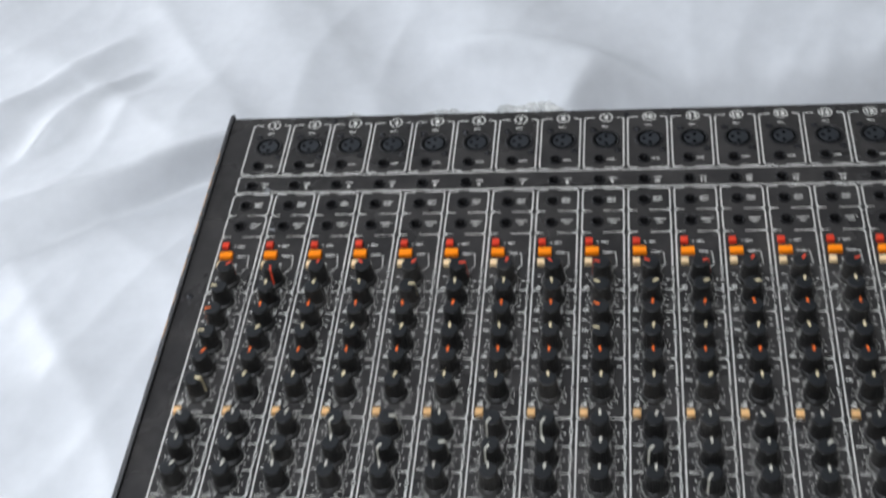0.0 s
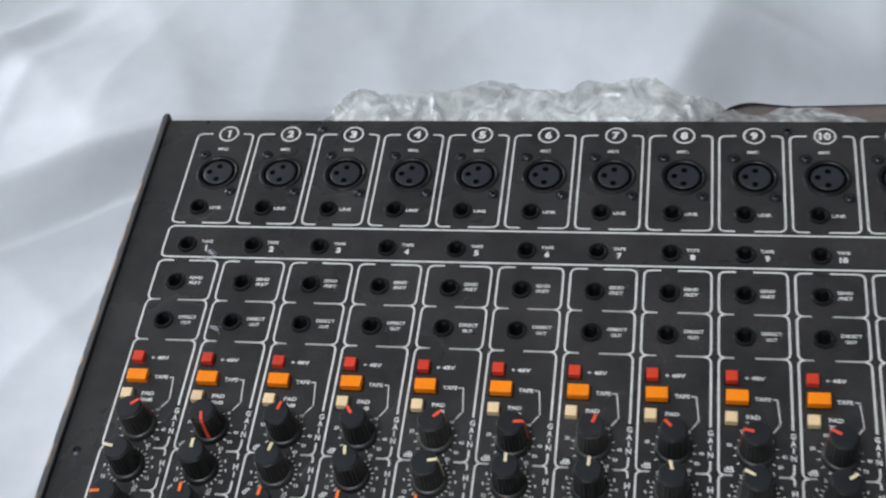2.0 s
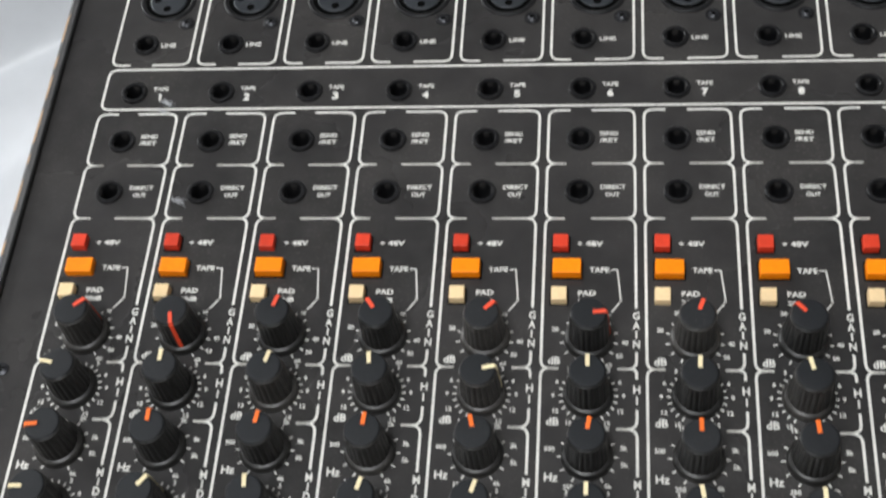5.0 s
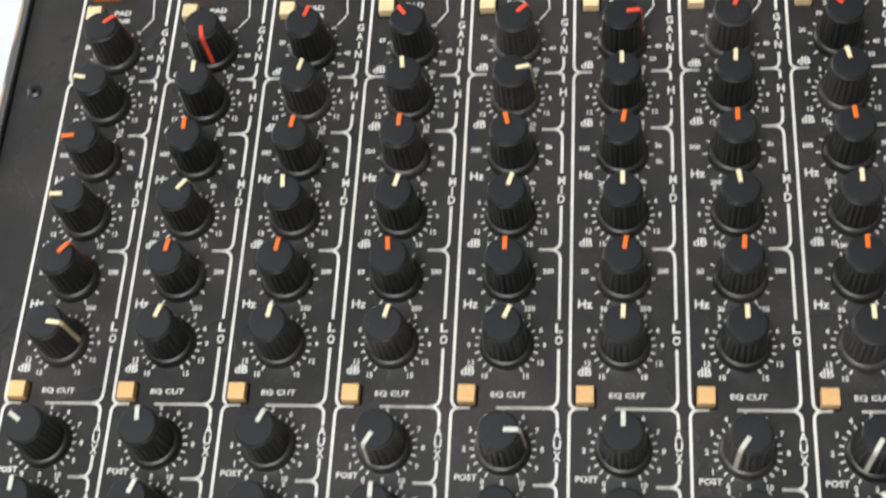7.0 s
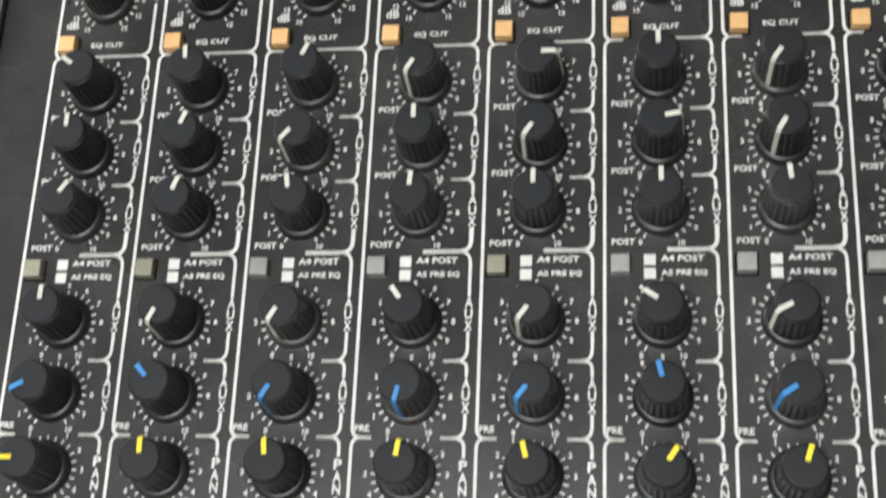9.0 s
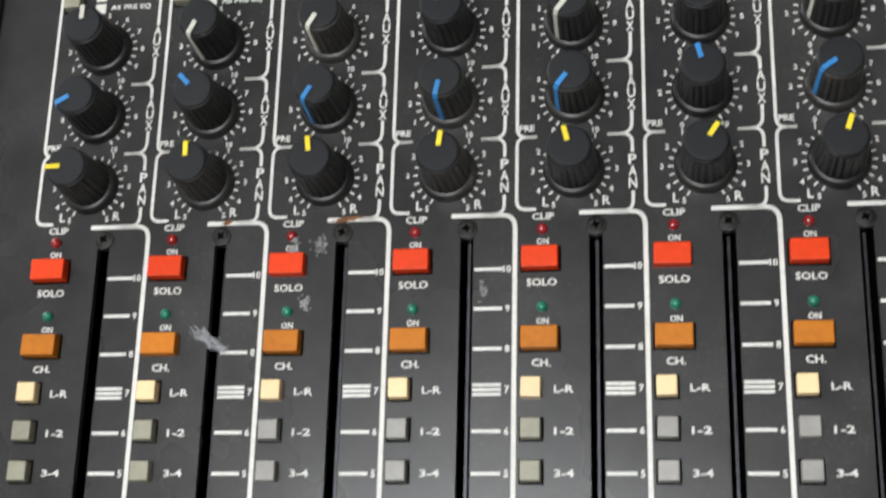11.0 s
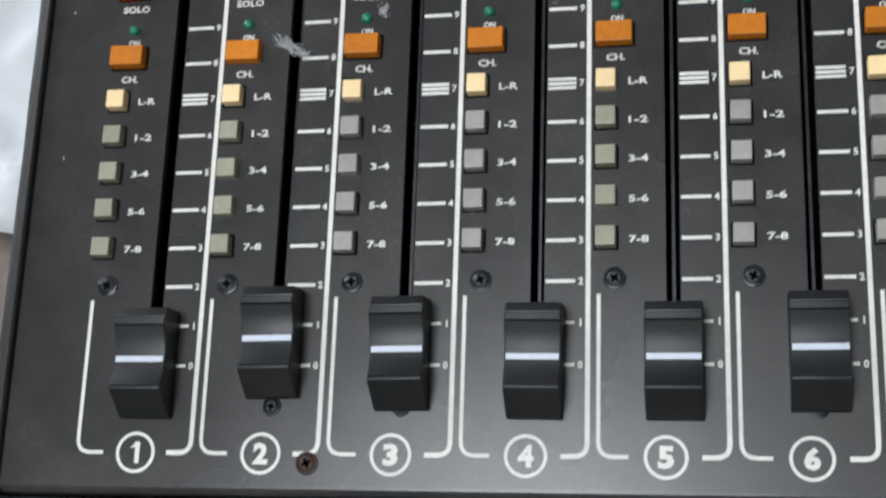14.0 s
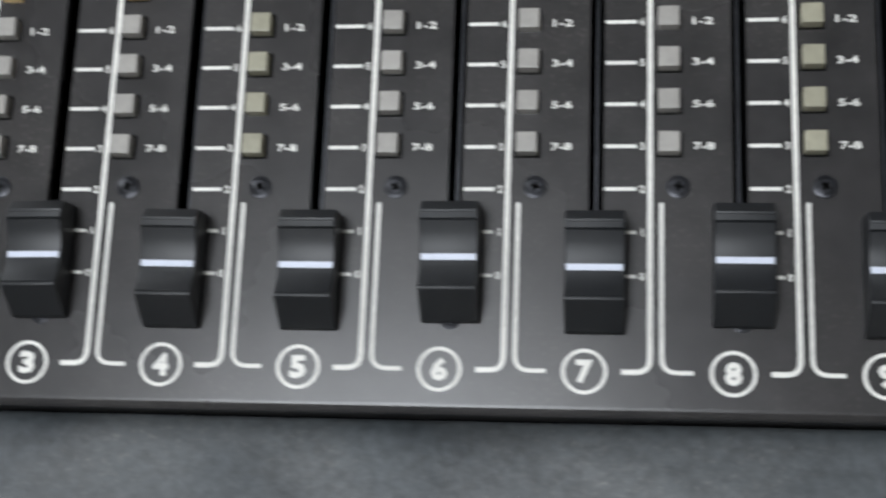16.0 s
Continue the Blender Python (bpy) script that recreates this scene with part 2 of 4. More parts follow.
def rounded(corners, r):
    """A path through corners with each inner corner rounded by r."""
    out = [corners[0]]
    for a, b, c in zip(corners, corners[1:], corners[2:]):
        a, b, c = Vector(a), Vector(b), Vector(c)
        k = min(r, (a - b).length * 0.5, (c - b).length * 0.5)
        s, e = b + (a - b).normalized() * k, b + (c - b).normalized() * k
        for i in range(6):
            t = i / 5
            q = s * (1 - t) ** 2 + b * 2 * t * (1 - t) + e * t ** 2
            out.append((q.x, q.y))
    return out + [corners[-1]]


GLYPHS = {}


def glyph_mesh(text, weight=0.016):
    """Vertices and faces of a word, one unit of capital height, centred."""
    key = (text, weight)
    if key not in GLYPHS:
        cu = bpy.data.curves.new("word", "FONT")
        cu.body, cu.resolution_u, cu.offset = text, 2, weight
        ob = bpy.data.objects.new("word", cu)
        me = ob.to_mesh()
        v = np.array([x.co[:2] for x in me.vertices])
        f = [tuple(q.vertices) for q in me.polygons]
        lo, hi = v.min(0), v.max(0)
        v = (v - (lo + hi) / 2) / (hi[1] - lo[1])
        ob.to_mesh_clear()
        bpy.data.objects.remove(ob)
        bpy.data.curves.remove(cu)
        GLYPHS[key] = (v, f)
    return GLYPHS[key]


def write(bm, text, x, y, h, z, w=None, weight=0.026):
    v, f = glyph_mesh(text, weight)
    wide = v[:, 0].max() - v[:, 0].min()
    kx = h if w is None else w / wide
    vs = [bm.verts.new((x + a * kx, y + b * h, z)) for a, b in v]
    for q in f:
        if len(set(q)) == len(q):
            try:
                bm.faces.new([vs[i] for i in q])
            except ValueError:
                pass


def ring(bm, x, y, r0, r1, z, seg=40):
    a = [bm.verts.new((x + r0 * math.cos(2 * math.pi * i / seg), y + r0 * math.sin(2 * math.pi * i / seg), z)) for i in range(seg)]
    b = [bm.verts.new((x + r1 * math.cos(2 * math.pi * i / seg), y + r1 * math.sin(2 * math.pi * i / seg), z)) for i in range(seg)]
    for i in range(seg):
        j = (i + 1) % seg
        bm.faces.new((a[i], b[i], b[j], a[j]))


# ---- room ----
FLOOR_Z = -0.86
TABLE_Z = -0.105


def slab(name, x0, x1, y0, y1, z0, z1, mat, kind="structure", label="", category=""):
    bm = bmesh.new()
    box(bm, x0, x1, y0, y1, z0, z1)
    ob = place(name, mesh_of(bm, name, mat))
    return tagged(ob, label, category, kind=kind)


slab("floor", -2.2, 2.8, -2.2, 2.6, FLOOR_Z - 0.1, FLOOR_Z, M_FLOOR)
# Ceiling, out of view, left open under the overhead source.
bm = bmesh.new()
for x0, x1, y0, y1 in ((-2.2, -0.44, -2.2, 2.6), (0.20, 2.8, -2.2, 2.6), (-0.44, 0.20, -2.2, -0.60), (-0.44, 0.20, 0.24, 2.6)):
    box(bm, x0, x1, y0, y1, 1.66, 1.76)
tagged(place("ceiling", mesh_of(bm, "ceiling", M_CEILING)), kind="structure")
slab("wall_north", -2.2, 2.8, 2.5, 2.6, FLOOR_Z, 1.66, M_WALL)
slab("wall_south", -2.2, 2.8, -2.2, -2.1, FLOOR_Z, 1.66, M_WALL)
slab("wall_east", 2.7, 2.8, -2.1, 2.5, FLOOR_Z, 1.66, M_WALL)
bm = bmesh.new()
for y0, y1, z0, z1 in ((-2.1, 1.0, FLOOR_Z, 1.66), (2.4, 2.5, FLOOR_Z, 1.66), (1.0, 2.4, FLOOR_Z, -0.05), (1.0, 2.4, 1.52, 1.66)):
    box(bm, -2.1, -2.0, y0, y1, z0, z1)
tagged(place("wall_west", mesh_of(bm, "wall_west", M_WALL)), kind="structure")

# table under the sheet
table = tagged(new("table"), "wooden table under a white dust sheet", "table")
table.location = (0.3, 0.3, FLOOR_Z)
bm = bmesh.new()
box(bm, -0.9, 0.9, -0.55, 0.85, TABLE_Z - 0.05 - FLOOR_Z, TABLE_Z - 0.0055 - FLOOR_Z, 0.004)
place("tabletop", mesh_of(bm, "tabletop", M_TABLE), table)
bm = bmesh.new()
box(bm, -0.03, 0.03, -0.03, 0.03, 0, TABLE_Z - 0.05 - FLOOR_Z, 0.003)
leg = mesh_of(bm, "leg", M_TABLE)
for x in (-0.82, 0.82):
    for y in (-0.48, 0.78):
        place("leg", leg, table, (x, y, 0))

# ---- dust sheet ----


def fold(x, y, ax, ay, bx, by, width, height):
    """A soft ridge along the line a-b, fading at both ends."""
    d = Vector((bx - ax, by - ay))
    n = d.length
    d /= n
    s = ((x - ax) * d.x + (y - ay) * d.y) / n
    o = -(x - ax) * d.y + (y - ay) * d.x
    end = max(0.0, min(1.0, 4 * s)) * max(0.0, min(1.0, 4 * (1 - s)))
    end = end * end * (3 - 2 * end)
    return height * end * math.exp(-(o / width) ** 2)


FOLDS = [(-0.02, 0.66, -0.40, 0.66, 0.035, 0.014),
         (0.045, 0.66, -0.12, 0.92, 0.055, 0.006), (0.00, 0.92, 0.33, 0.63, 0.045, 0.015),
         (0.25, 0.60, 0.62, 0.92, 0.070, -0.005), (0.10, 0.752, 0.38, 0.668, 0.012, 0.010),
         (0.40, 0.66, 0.68, 0.78, 0.040, 0.008), (-0.14, 0.74, -0.24, 0.60, 0.010, 0.010),
         (-0.16, 0.80, -0.32, 0.60, 0.014, 0.012),
         (-0.05, 0.42, -0.36, 0.28, 0.036, 0.009), (-0.06, 0.25, -0.36, 0.06, 0.026, 0.008),
         (-0.05, 0.13, -0.10, 0.06, 0.008, 0.008)]


def smooth(t):
    t = max(0.0, min(1.0, t))
    return t * t * (3 - 2 * t)


def sheet_height(x, y):
    h = sum(fold(x, y, *f) for f in FOLDS)
    p = Vector((x, y, 0))
    h += 0.008 * noise.noise(p * 3.5) + 0.0025 * noise.noise(p * 9.0 + Vector((3, 1, 0)))
    c = noise.noise(Vector((x * 7 + y * 5, y * 2.2 - x * 1.5, 4)))
    h += 0.007 * (1 - abs(c)) ** 3
    c = noise.noise(Vector((x * 16 - y * 7, y * 5 + x * 3, 8)))
    h += 0.0022 * (1 - abs(c)) ** 4
    fade = smooth((0.16 - x) / 0.26)
    low, high = 0.589 + 0.64 * (x + 0.076), 0.607 + 0.345 * (x + 0.047)
    low = min(low, high - 0.008)
    t = max(0.0, min(1.0, (y - low) / (high - low)))
    h += 0.046 * t * fade * math.exp(-max(0.0, y - high) / 0.16) * math.exp(-max(0.0, -x - 0.05) / 0.30)
    if x < 0.0 and y < 0.24:
        c = noise.noise(Vector((x * 34 + y * 14, y * 16 - x * 7, 3)))
        h += 0.014 * (1 - abs(c)) ** 4 * min(1.0, (0.24 - y) / 0.06)
    back = max(0.0, y - 0.62)
    h += 0.5 * back * back / (back + 0.06) * smooth((x + 0.10) / 0.80)
    h += 0.22 * back ** 1.5
    return h


def back_edge(x):
    """Where the sheet begins behind the mixer: it leaves the table bare towards the far end."""
    k = max(0.0, min(1.0, (x - 0.17) / 0.11))
    return 0.566 + 0.108 * k * k * (3 - 2 * k) + 0.003 * noise.noise(Vector((x * 9, 0, 2)))


def front_edge(x):
    """The sheet stops short of the table's front, beside the faders."""
    return 0.082 + 0.10 * (x + 0.08) + 0.012 * noise.noise(Vector((x * 12, 0, 6))) + 0.007 * noise.noise(Vector((x * 45, 0, 9)))


def steps(a, b, d):
    n = round((b - a) / d)
    return [a + (b - a) * i / n for i in range(n)]


def dust_sheet():
    bm = bmesh.new()
    xs = steps(-0.62, -0.30, 0.010) + steps(-0.30, 0.62, 0.0045) + steps(0.62, 1.281, 0.010)
    ys = steps(-0.26, 0.48, 0.005) + steps(0.48, 0.566, 0.003) + [0.566] + steps(0.569, 0.78, 0.003) + steps(0.78, 1.161, 0.008)
    nx, ny = len(xs) - 1, len(ys) - 1
    grid = []
    for j in range(ny + 1):
        row = []
        for i in range(nx + 1):
            x, y = xs[i], ys[j]
            bare = -0.03 < x < 0.56 and -0.12 < y < 0.565
            if y > 0.565:
                edge = back_edge(x)
                y = edge + (y - 0.566) * (1.161 - edge) / 0.595
            lift = 1.0
            if y > 0.565 and x > 0.10:
                k = min(1.0, (y - edge) / 0.045)
                lift = 1.0 - (1.0 - k * (2.0 - k)) * min(1.0, (x - 0.10) / 0.20)
            hem = front_edge(x)
            if x < 0.3 and j < ny and y < hem <= ys[j + 1]:
                y = hem
            z = TABLE_Z - 0.004 + (0.008 + max(0.0, sheet_height(x, y))) * lift
            if bare:
                z = TABLE_Z - 0.004
            row.append(bm.verts.new((x, y, z)))
        grid.append(row)
    for j in range(ny):
        for i in range(nx):
            m = grid[j][i].co
            if m.x < 0.3 and m.y < front_edge(m.x):
                continue
            if not (0.0 < m.x < 0.54 and -0.10 < ys[j] < 0.565):
                bm.faces.new((grid[j][i], grid[j][i + 1], grid[j + 1][i + 1], grid[j + 1][i]))
    bmesh.ops.delete(bm, geom=[v for v in bm.verts if not v.link_faces], context="VERTS")
    bmesh.ops.smooth_vert(bm, verts=bm.verts, factor=0.5, use_axis_x=False, use_axis_y=False, use_axis_z=True)
    me = mesh_of(bm, "dust_sheet", M_SHEET, True)
    ob = place("dust_sheet", me)
    return tagged(ob, "white plastic dust sheet draped in soft folds under the mixer", "sheet")


dust_sheet()


def film_bag():
    """Crumpled clear film bunched behind the mixer, with sharp straight creases."""
    r = random.Random(11)
    creases = []
    for _ in range(260):
        x, y, a = r.uniform(0.0, 0.36), r.uniform(0.56, 0.68), r.gauss(-0.45, 0.5) if r.random() < 0.6 else r.gauss(0.7, 0.4)
        n = r.uniform(0.006, 0.034)
        creases.append((x - n * math.cos(a), y - n * math.sin(a), x + n * math.cos(a), y + n * math.sin(a), r.uniform(0.0018, 0.0055), r.uniform(-0.0022, 0.0040)))

    def crumple(x, y):
        h = 0.0
        for ax, ay, bx, by, w, k in creases:
            dx, dy = bx - ax, by - ay
            q = dx * dx + dy * dy
            s = ((x - ax) * dx + (y - ay) * dy) / q
            if 0.0 < s < 1.0:
                o = abs((y - ay) * dx - (x - ax) * dy) / math.sqrt(q)
                if o < w:
                    h += k * (1 - o / w) * min(1.0, 3 * s, 3 * (1 - s))
        return h
    bm = bmesh.new()
    nx, ny = 230, 60
    grid = []
    for j in range(ny + 1):
        row = []
        for i in range(nx + 1):
            s, t = i / nx, j / ny
            edge = min(1.0, 9 * s, 5 * (1 - s)) ** 0.45
            main = 1.0 - 0.85 * smooth((s - 0.60) / 0.20)
            wob = noise.noise(Vector((s * 5, 2, 7)))
            x = 0.012 + 0.37 * s + 0.008 * noise.noise(Vector((s * 9, t * 5, 1))) + r.uniform(-0.0004, 0.0004)
            y = 0.564 + (0.108 + 0.018 * wob) * t * (0.5 + 0.5 * edge) + 0.006 * noise.noise(Vector((s * 22, t * 7, 5))) + r.uniform(-0.0004, 0.0004)
            top = (0.45 + 0.55 * min(1.0, t / 0.75)) * min(1.0, (1.0 - t) / 0.2) ** 0.6
            peak = 0.014 + 0.010 * math.exp(-((s - 0.12) / 0.12) ** 2) + 0.016 * math.exp(-((s - 0.54) / 0.20) ** 2)
            z = TABLE_Z - 0.002 + (0.010 * main + peak + 0.003 * wob) * top * edge * main
            z += (1.15 * crumple(x, y) + r.uniform(-0.0002, 0.0002)) * min(1.0, 6 * t, 6 * (1 - t)) * edge * (0.4 + 0.6 * main)
            row.append(bm.verts.new((x, y, max(z, TABLE_Z - 0.003 + r.uniform(0, 0.001)))))
        grid.append(row)
    for j in range(ny):
        for i in range(nx):
            a, b, c, d = grid[j][i], grid[j][i + 1], grid[j + 1][i + 1], grid[j + 1][i]
            for f in (((a, b, c), (a, c, d)) if r.random() < 0.5 else ((a, b, d), (b, c, d))):
                bm.faces.new(f)
    me = mesh_of(bm, "plastic_bag", M_FILM, True)
    me.set_sharp_from_angle(angle=radians(38))
    ob = place("plastic_bag", me)
    return tagged(ob, "crumpled clear plastic bag behind the mixer", "bag")


film_bag()

# ---- mixing console ----
PITCH = 31.8 * MM
CHANNELS = 16
X0, X1 = -16.2 * MM, CHANNELS * PITCH + 8 * MM
Y0, Y1 = -7.6 * MM, 559.5 * MM
BASE = Vector((0.25, 0.27, TABLE_Z - 0.0050))
console = tagged(new("mixing_console"), "black analogue mixing console with many knobs and faders", "mixing console")
console.location = BASE


def at(u, v, z=0.0):
    """A place on the panel, in millimetres, in the console's own space."""
    return (u * MM - BASE.x, v * MM - BASE.y, z * MM - BASE.z)


# holes of one channel: u0, u1, v0, v1
SLOT_U, SLOT_V0, SLOT_V1 = 20.9, 13.6, 129.4
JACKS = [(12.6, 503.2), (12.5, 480.8), (12.2, 459.2), (12.0, 437.7)]
XLR = (17.2, 525.0)
HOLES = [(SLOT_U - 1.65, SLOT_U + 1.65, SLOT_V0, SLOT_V1)]
HOLES += [(u - 2.9, u + 2.9, v - 2.9, v + 2.9) for u, v in JACKS]
HOLES += [(XLR[0] - 5.9, XLR[0] + 5.9, XLR[1] - 5.9, XLR[1] + 5.9)]


def front_panel():
    bm = bmesh.new()
    holes = [(u0 * MM + c * PITCH, u1 * MM + c * PITCH, v0 * MM, v1 * MM) for c in range(CHANNELS) for u0, u1, v0, v1 in HOLES]
    ys = sorted({Y0, Y1} | {h[2] for h in holes} | {h[3] for h in holes})
    for y0, y1 in zip(ys, ys[1:]):
        ym = (y0 + y1) / 2
        cuts = sorted((h[0], h[1]) for h in holes if h[2] < ym < h[3])
        x = X0
        for a, b in cuts + [(X1, X1)]:
            bm.faces.new([bm.verts.new(p) for p in ((x, y0, 0), (a, y0, 0), (a, y1, 0), (x, y1, 0))])
            x = b
    for x0, x1, y0, y1 in holes:
        q = ((x0, y0), (x1, y0), (x1, y1), (x0, y1))
        for (ax, ay), (bx, by) in zip(q, q[1:] + q[:1]):
            bm.faces.new([bm.verts.new(p) for p in ((ax, ay, 0), (bx, by, 0), (bx, by, -0.0022), (ax, ay, -0.0022))])
    # rolled front edge
    r = 0.0022
    prev = None
    for i in range(6):
        a = math.pi / 2 * i / 5
        row = [bm.verts.new((x, Y0 - r * math.sin(a), -r + r * math.cos(a))) for x in (X0, X1)]
        if prev:
            bm.faces.new((prev[0], row[0], row[1], prev[1]))
        prev = row
    low = [bm.verts.new((x, Y0 - r, -0.012)) for x in (X0, X1)]
    bm.faces.new((prev[0], low[0], low[1], prev[1]))
    back = [bm.verts.new(p) for p in ((X0, Y1, 0), (X1, Y1, 0), (X1, Y1, TABLE_Z - 0.0050), (X0, Y1, TABLE_Z - 0.0050))]
    bm.faces.new(back[::-1])
    bmesh.ops.remove_doubles(bm, verts=bm.verts, dist=1e-7)
    bmesh.ops.translate(bm, verts=bm.verts, vec=-BASE)
    return place("front_panel", mesh_of(bm, "front_panel", M_PANEL), console, label="charcoal painted steel control panel")


front_panel()

# Block filling the case, coloured near-black for the shade under slots and holes.
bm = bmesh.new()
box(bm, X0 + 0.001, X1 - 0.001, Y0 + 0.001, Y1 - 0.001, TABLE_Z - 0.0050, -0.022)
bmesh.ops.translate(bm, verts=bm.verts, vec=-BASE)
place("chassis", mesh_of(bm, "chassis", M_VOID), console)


CHIPS = ((0.503, 0.517), (0.491, 0.496), (0.477, 0.488), (0.458, 0.471), (0.449, 0.452), (0.428, 0.441), (0.411, 0.417),
         (0.388, 0.404), (0.361, 0.371), (0.330, 0.349), (0.310, 0.314))


def side_panel(x0, x1, label):
    """End plate with a chipped, slightly wavy outer edge."""
    bm = bmesh.new()
    n = 320
    rows = []
    for i in range(n + 1):
        y = Y0 - 0.003 + (Y1 + 0.0025 - Y0 + 0.003) * i / n
        wob = 0.0003 * noise.noise(Vector((x0 * 10, y * 60, 0)))
        prof = ((x0, TABLE_Z - 0.0050), (x0, 0.0002 + wob), (x0 + 0.0017 + abs(wob), 0.0020), (x1 - 0.0005, 0.0023), (x1, 0.0017), (x1, TABLE_Z - 0.0050))
        rows.append([bm.verts.new((a, y, b)) for a, b in prof])
    for i, (a, b) in enumerate(zip(rows, rows[1:])):
        for k in range(5):
            f = bm.faces.new((a[k], b[k], b[k + 1], a[k + 1]))
            y = a[0].co.y
            if k == 1 and any(lo < y < hi for lo, hi in CHIPS):
                f.material_index = 1
    bm.faces.new(rows[0][::-1])
    bm.faces.new(rows[-1])
    bmesh.ops.translate(bm, verts=bm.verts, vec=-BASE)
    place("side_panel", mesh_of(bm, "side_panel", [M_SIDE, M_CHIP]), console, label=label)


side_panel(X0 - 0.0043, X0 - 0.0001, "black end plate with chipped paint")
side_panel(X1 + 0.0001, X1 + 0.0026, "black end plate with chipped paint")


def armrest():
    """Padded roll along the front."""
    bm = bmesh.new()
    nx, na = 240, 22
    rows = []
    for i in range(nx + 1):
        x = X0 - 0.010 + (X1 - X0 + 0.020) * i / nx
        row = []
        for k in range(na + 1):
            a = math.pi * k / na
            y = Y0 - 0.0030 - 0.040 + 0.0405 * math.cos(a)
            z = -0.012 + 0.0105 * math.sin(a) ** 0.4 if 0 < k < na else -0.012
            z += 0.0007 * noise.noise(Vector((x * 60, y * 90, 1))) + 0.0010 * noise.noise(Vector((x * 18, y * 22, 5)))
            row.append(bm.verts.new((x, y, z)))
        row = [bm.verts.new((x, row[0].co.y, TABLE_Z - 0.0050))] + row + [bm.verts.new((x, row[-1].co.y, TABLE_Z - 0.0050))]
        rows.append(row)
    for a, b in zip(rows, rows[1:]):
        for k in range(len(a) - 1):
            bm.faces.new((a[k], a[k + 1], b[k + 1], b[k]))
    bmesh.ops.translate(bm, verts=bm.verts, vec=-BASE)
    place("armrest", mesh_of(bm, "armrest", M_RUBBER, True), console, label="scuffed dark grey vinyl armrest")


armrest()

# ---- shared small meshes ----


def knob_meshes():
    prof = [(7.5, 0.0), (7.6, 1.3), (7.45, 2.0), (7.1, 2.5), (6.6, 2.85), (6.1, 2.9), (6.2, 3.6), (6.15, 5.0), (6.0, 8.2), (5.8, 11.8), (5.65, 14.2),
            (5.6, 15.0), (5.5, 15.5), (5.2, 15.75)]
    prof = [(r * MM, z * MM) for r, z in prof]

    def wave(a, k):
        return 1.0 - (0.075 * max(0.0, math.cos(20 * a)) ** 0.8 if 6 <= k <= 10 else 0.0)
    bm = bmesh.new()
    lathe(bm, prof, 120, wave)
    body = mesh_of(bm, "knob", M_KNOB, True)
    body.set_sharp_from_angle(angle=radians(50))
    bm = bmesh.new()
    lathe(bm, [(5.2 * MM, 15.5 * MM), (5.2 * MM, 16.1 * MM), (5.0 * MM, 16.4 * MM), (4.5 * MM, 16.5 * MM), (2.0 * MM, 16.55 * MM)], 40)
    cap = mesh_of(bm, "cap", M_CAP)
    return body, cap


KNOB_BODY, KNOB_CAP = knob_meshes()


def pointer_mesh(mat):
    bm = bmesh.new()
    box(bm, -0.62 * MM, 0.62 * MM, 1.3 * MM, 5.2 * MM, 16.45 * MM, 16.85 * MM, 0.12 * MM)
    v = [bm.verts.new((a * MM, b * MM, c * MM)) for a, b, c in ((-0.6, 5.0, 16.83), (0.6, 5.0, 16.83), (0.6, 5.75, 15.4), (-0.6, 5.75, 15.4),
                                                                (0.6, 6.45, 3.6), (-0.6, 6.45, 3.6))]
    w = [bm.verts.new((p.co.x, p.co.y - 0.5 * MM, p.co.z - 0.2 * MM)) for p in v]
    for q in ((0, 1, 2, 3), (3, 2, 4, 5)):
        bm.faces.new([v[i] for i in q])
        bm.faces.new([w[i] for i in q[::-1]])
    for a, b in ((0, 3), (3, 5), (5, 4), (4, 2), (2, 1), (1, 0)):
        bm.faces.new((v[a], v[b], w[b], w[a]))
    bmesh.ops.recalc_face_normals(bm, faces=bm.faces)
    return mesh_of(bm, "pointer", mat)


POINTERS = {k: pointer_mesh(m) for k, m in M_POINT.items()}


def button_mesh(w, h, z, mat):
    bm = bmesh.new()
    box(bm, -w / 2 * MM, w / 2 * MM, -h / 2 * MM, h / 2 * MM, -1.5 * MM, z * MM, 0.35 * MM, 0.12 * MM, seg=2)
    return mesh_of(bm, "button", mat)


# Thin near-black frame on the panel: painted shade of the gap round a button.
def bezel_mesh(w, h):
    bm = bmesh.new()
    for a, b, c, d in ((-w / 2 - .45, w / 2 + .45, -h / 2 - .45, -h / 2 - .05), (-w / 2 - .45, w / 2 + .45, h / 2 + .05, h / 2 + .45),
                       (-w / 2 - .45, -w / 2 - .05, -h / 2 - .05, h / 2 + .05), (w / 2 + .05, w / 2 + .45, -h / 2 - .05, h / 2 + .05)):
        box(bm, a * MM, b * MM, c * MM, d * MM, 0.02 * MM, 0.14 * MM)
    return mesh_of(bm, "surround", M_VOID)


SQUARE = {k: button_mesh(5.0, 5.0, 3.0, M_BTN[k]) for k in ("red", "cream", "peach", "pale", "grey", "olive")}
WIDE = {k: button_mesh(9.1, 5.6, 3.2, M_BTN[k]) for k in ("orange", "scarlet", "ochre")}
SQUARE_GAP, WIDE_GAP = bezel_mesh(5.0, 5.0), bezel_mesh(9.1, 5.6)


def jack_meshes():
    bm = bmesh.new()
    lathe(bm, [(r * MM, z * MM) for r, z in ((4.7, 0.0), (4.65, 0.7), (4.3, 1.1), (3.5, 1.15), (3.2, 0.8), (3.05, -1.0), (3.0, -9.0))], 32)
    return mesh_of(bm, "jack_socket", M_DARK, False)


JACK = jack_meshes()


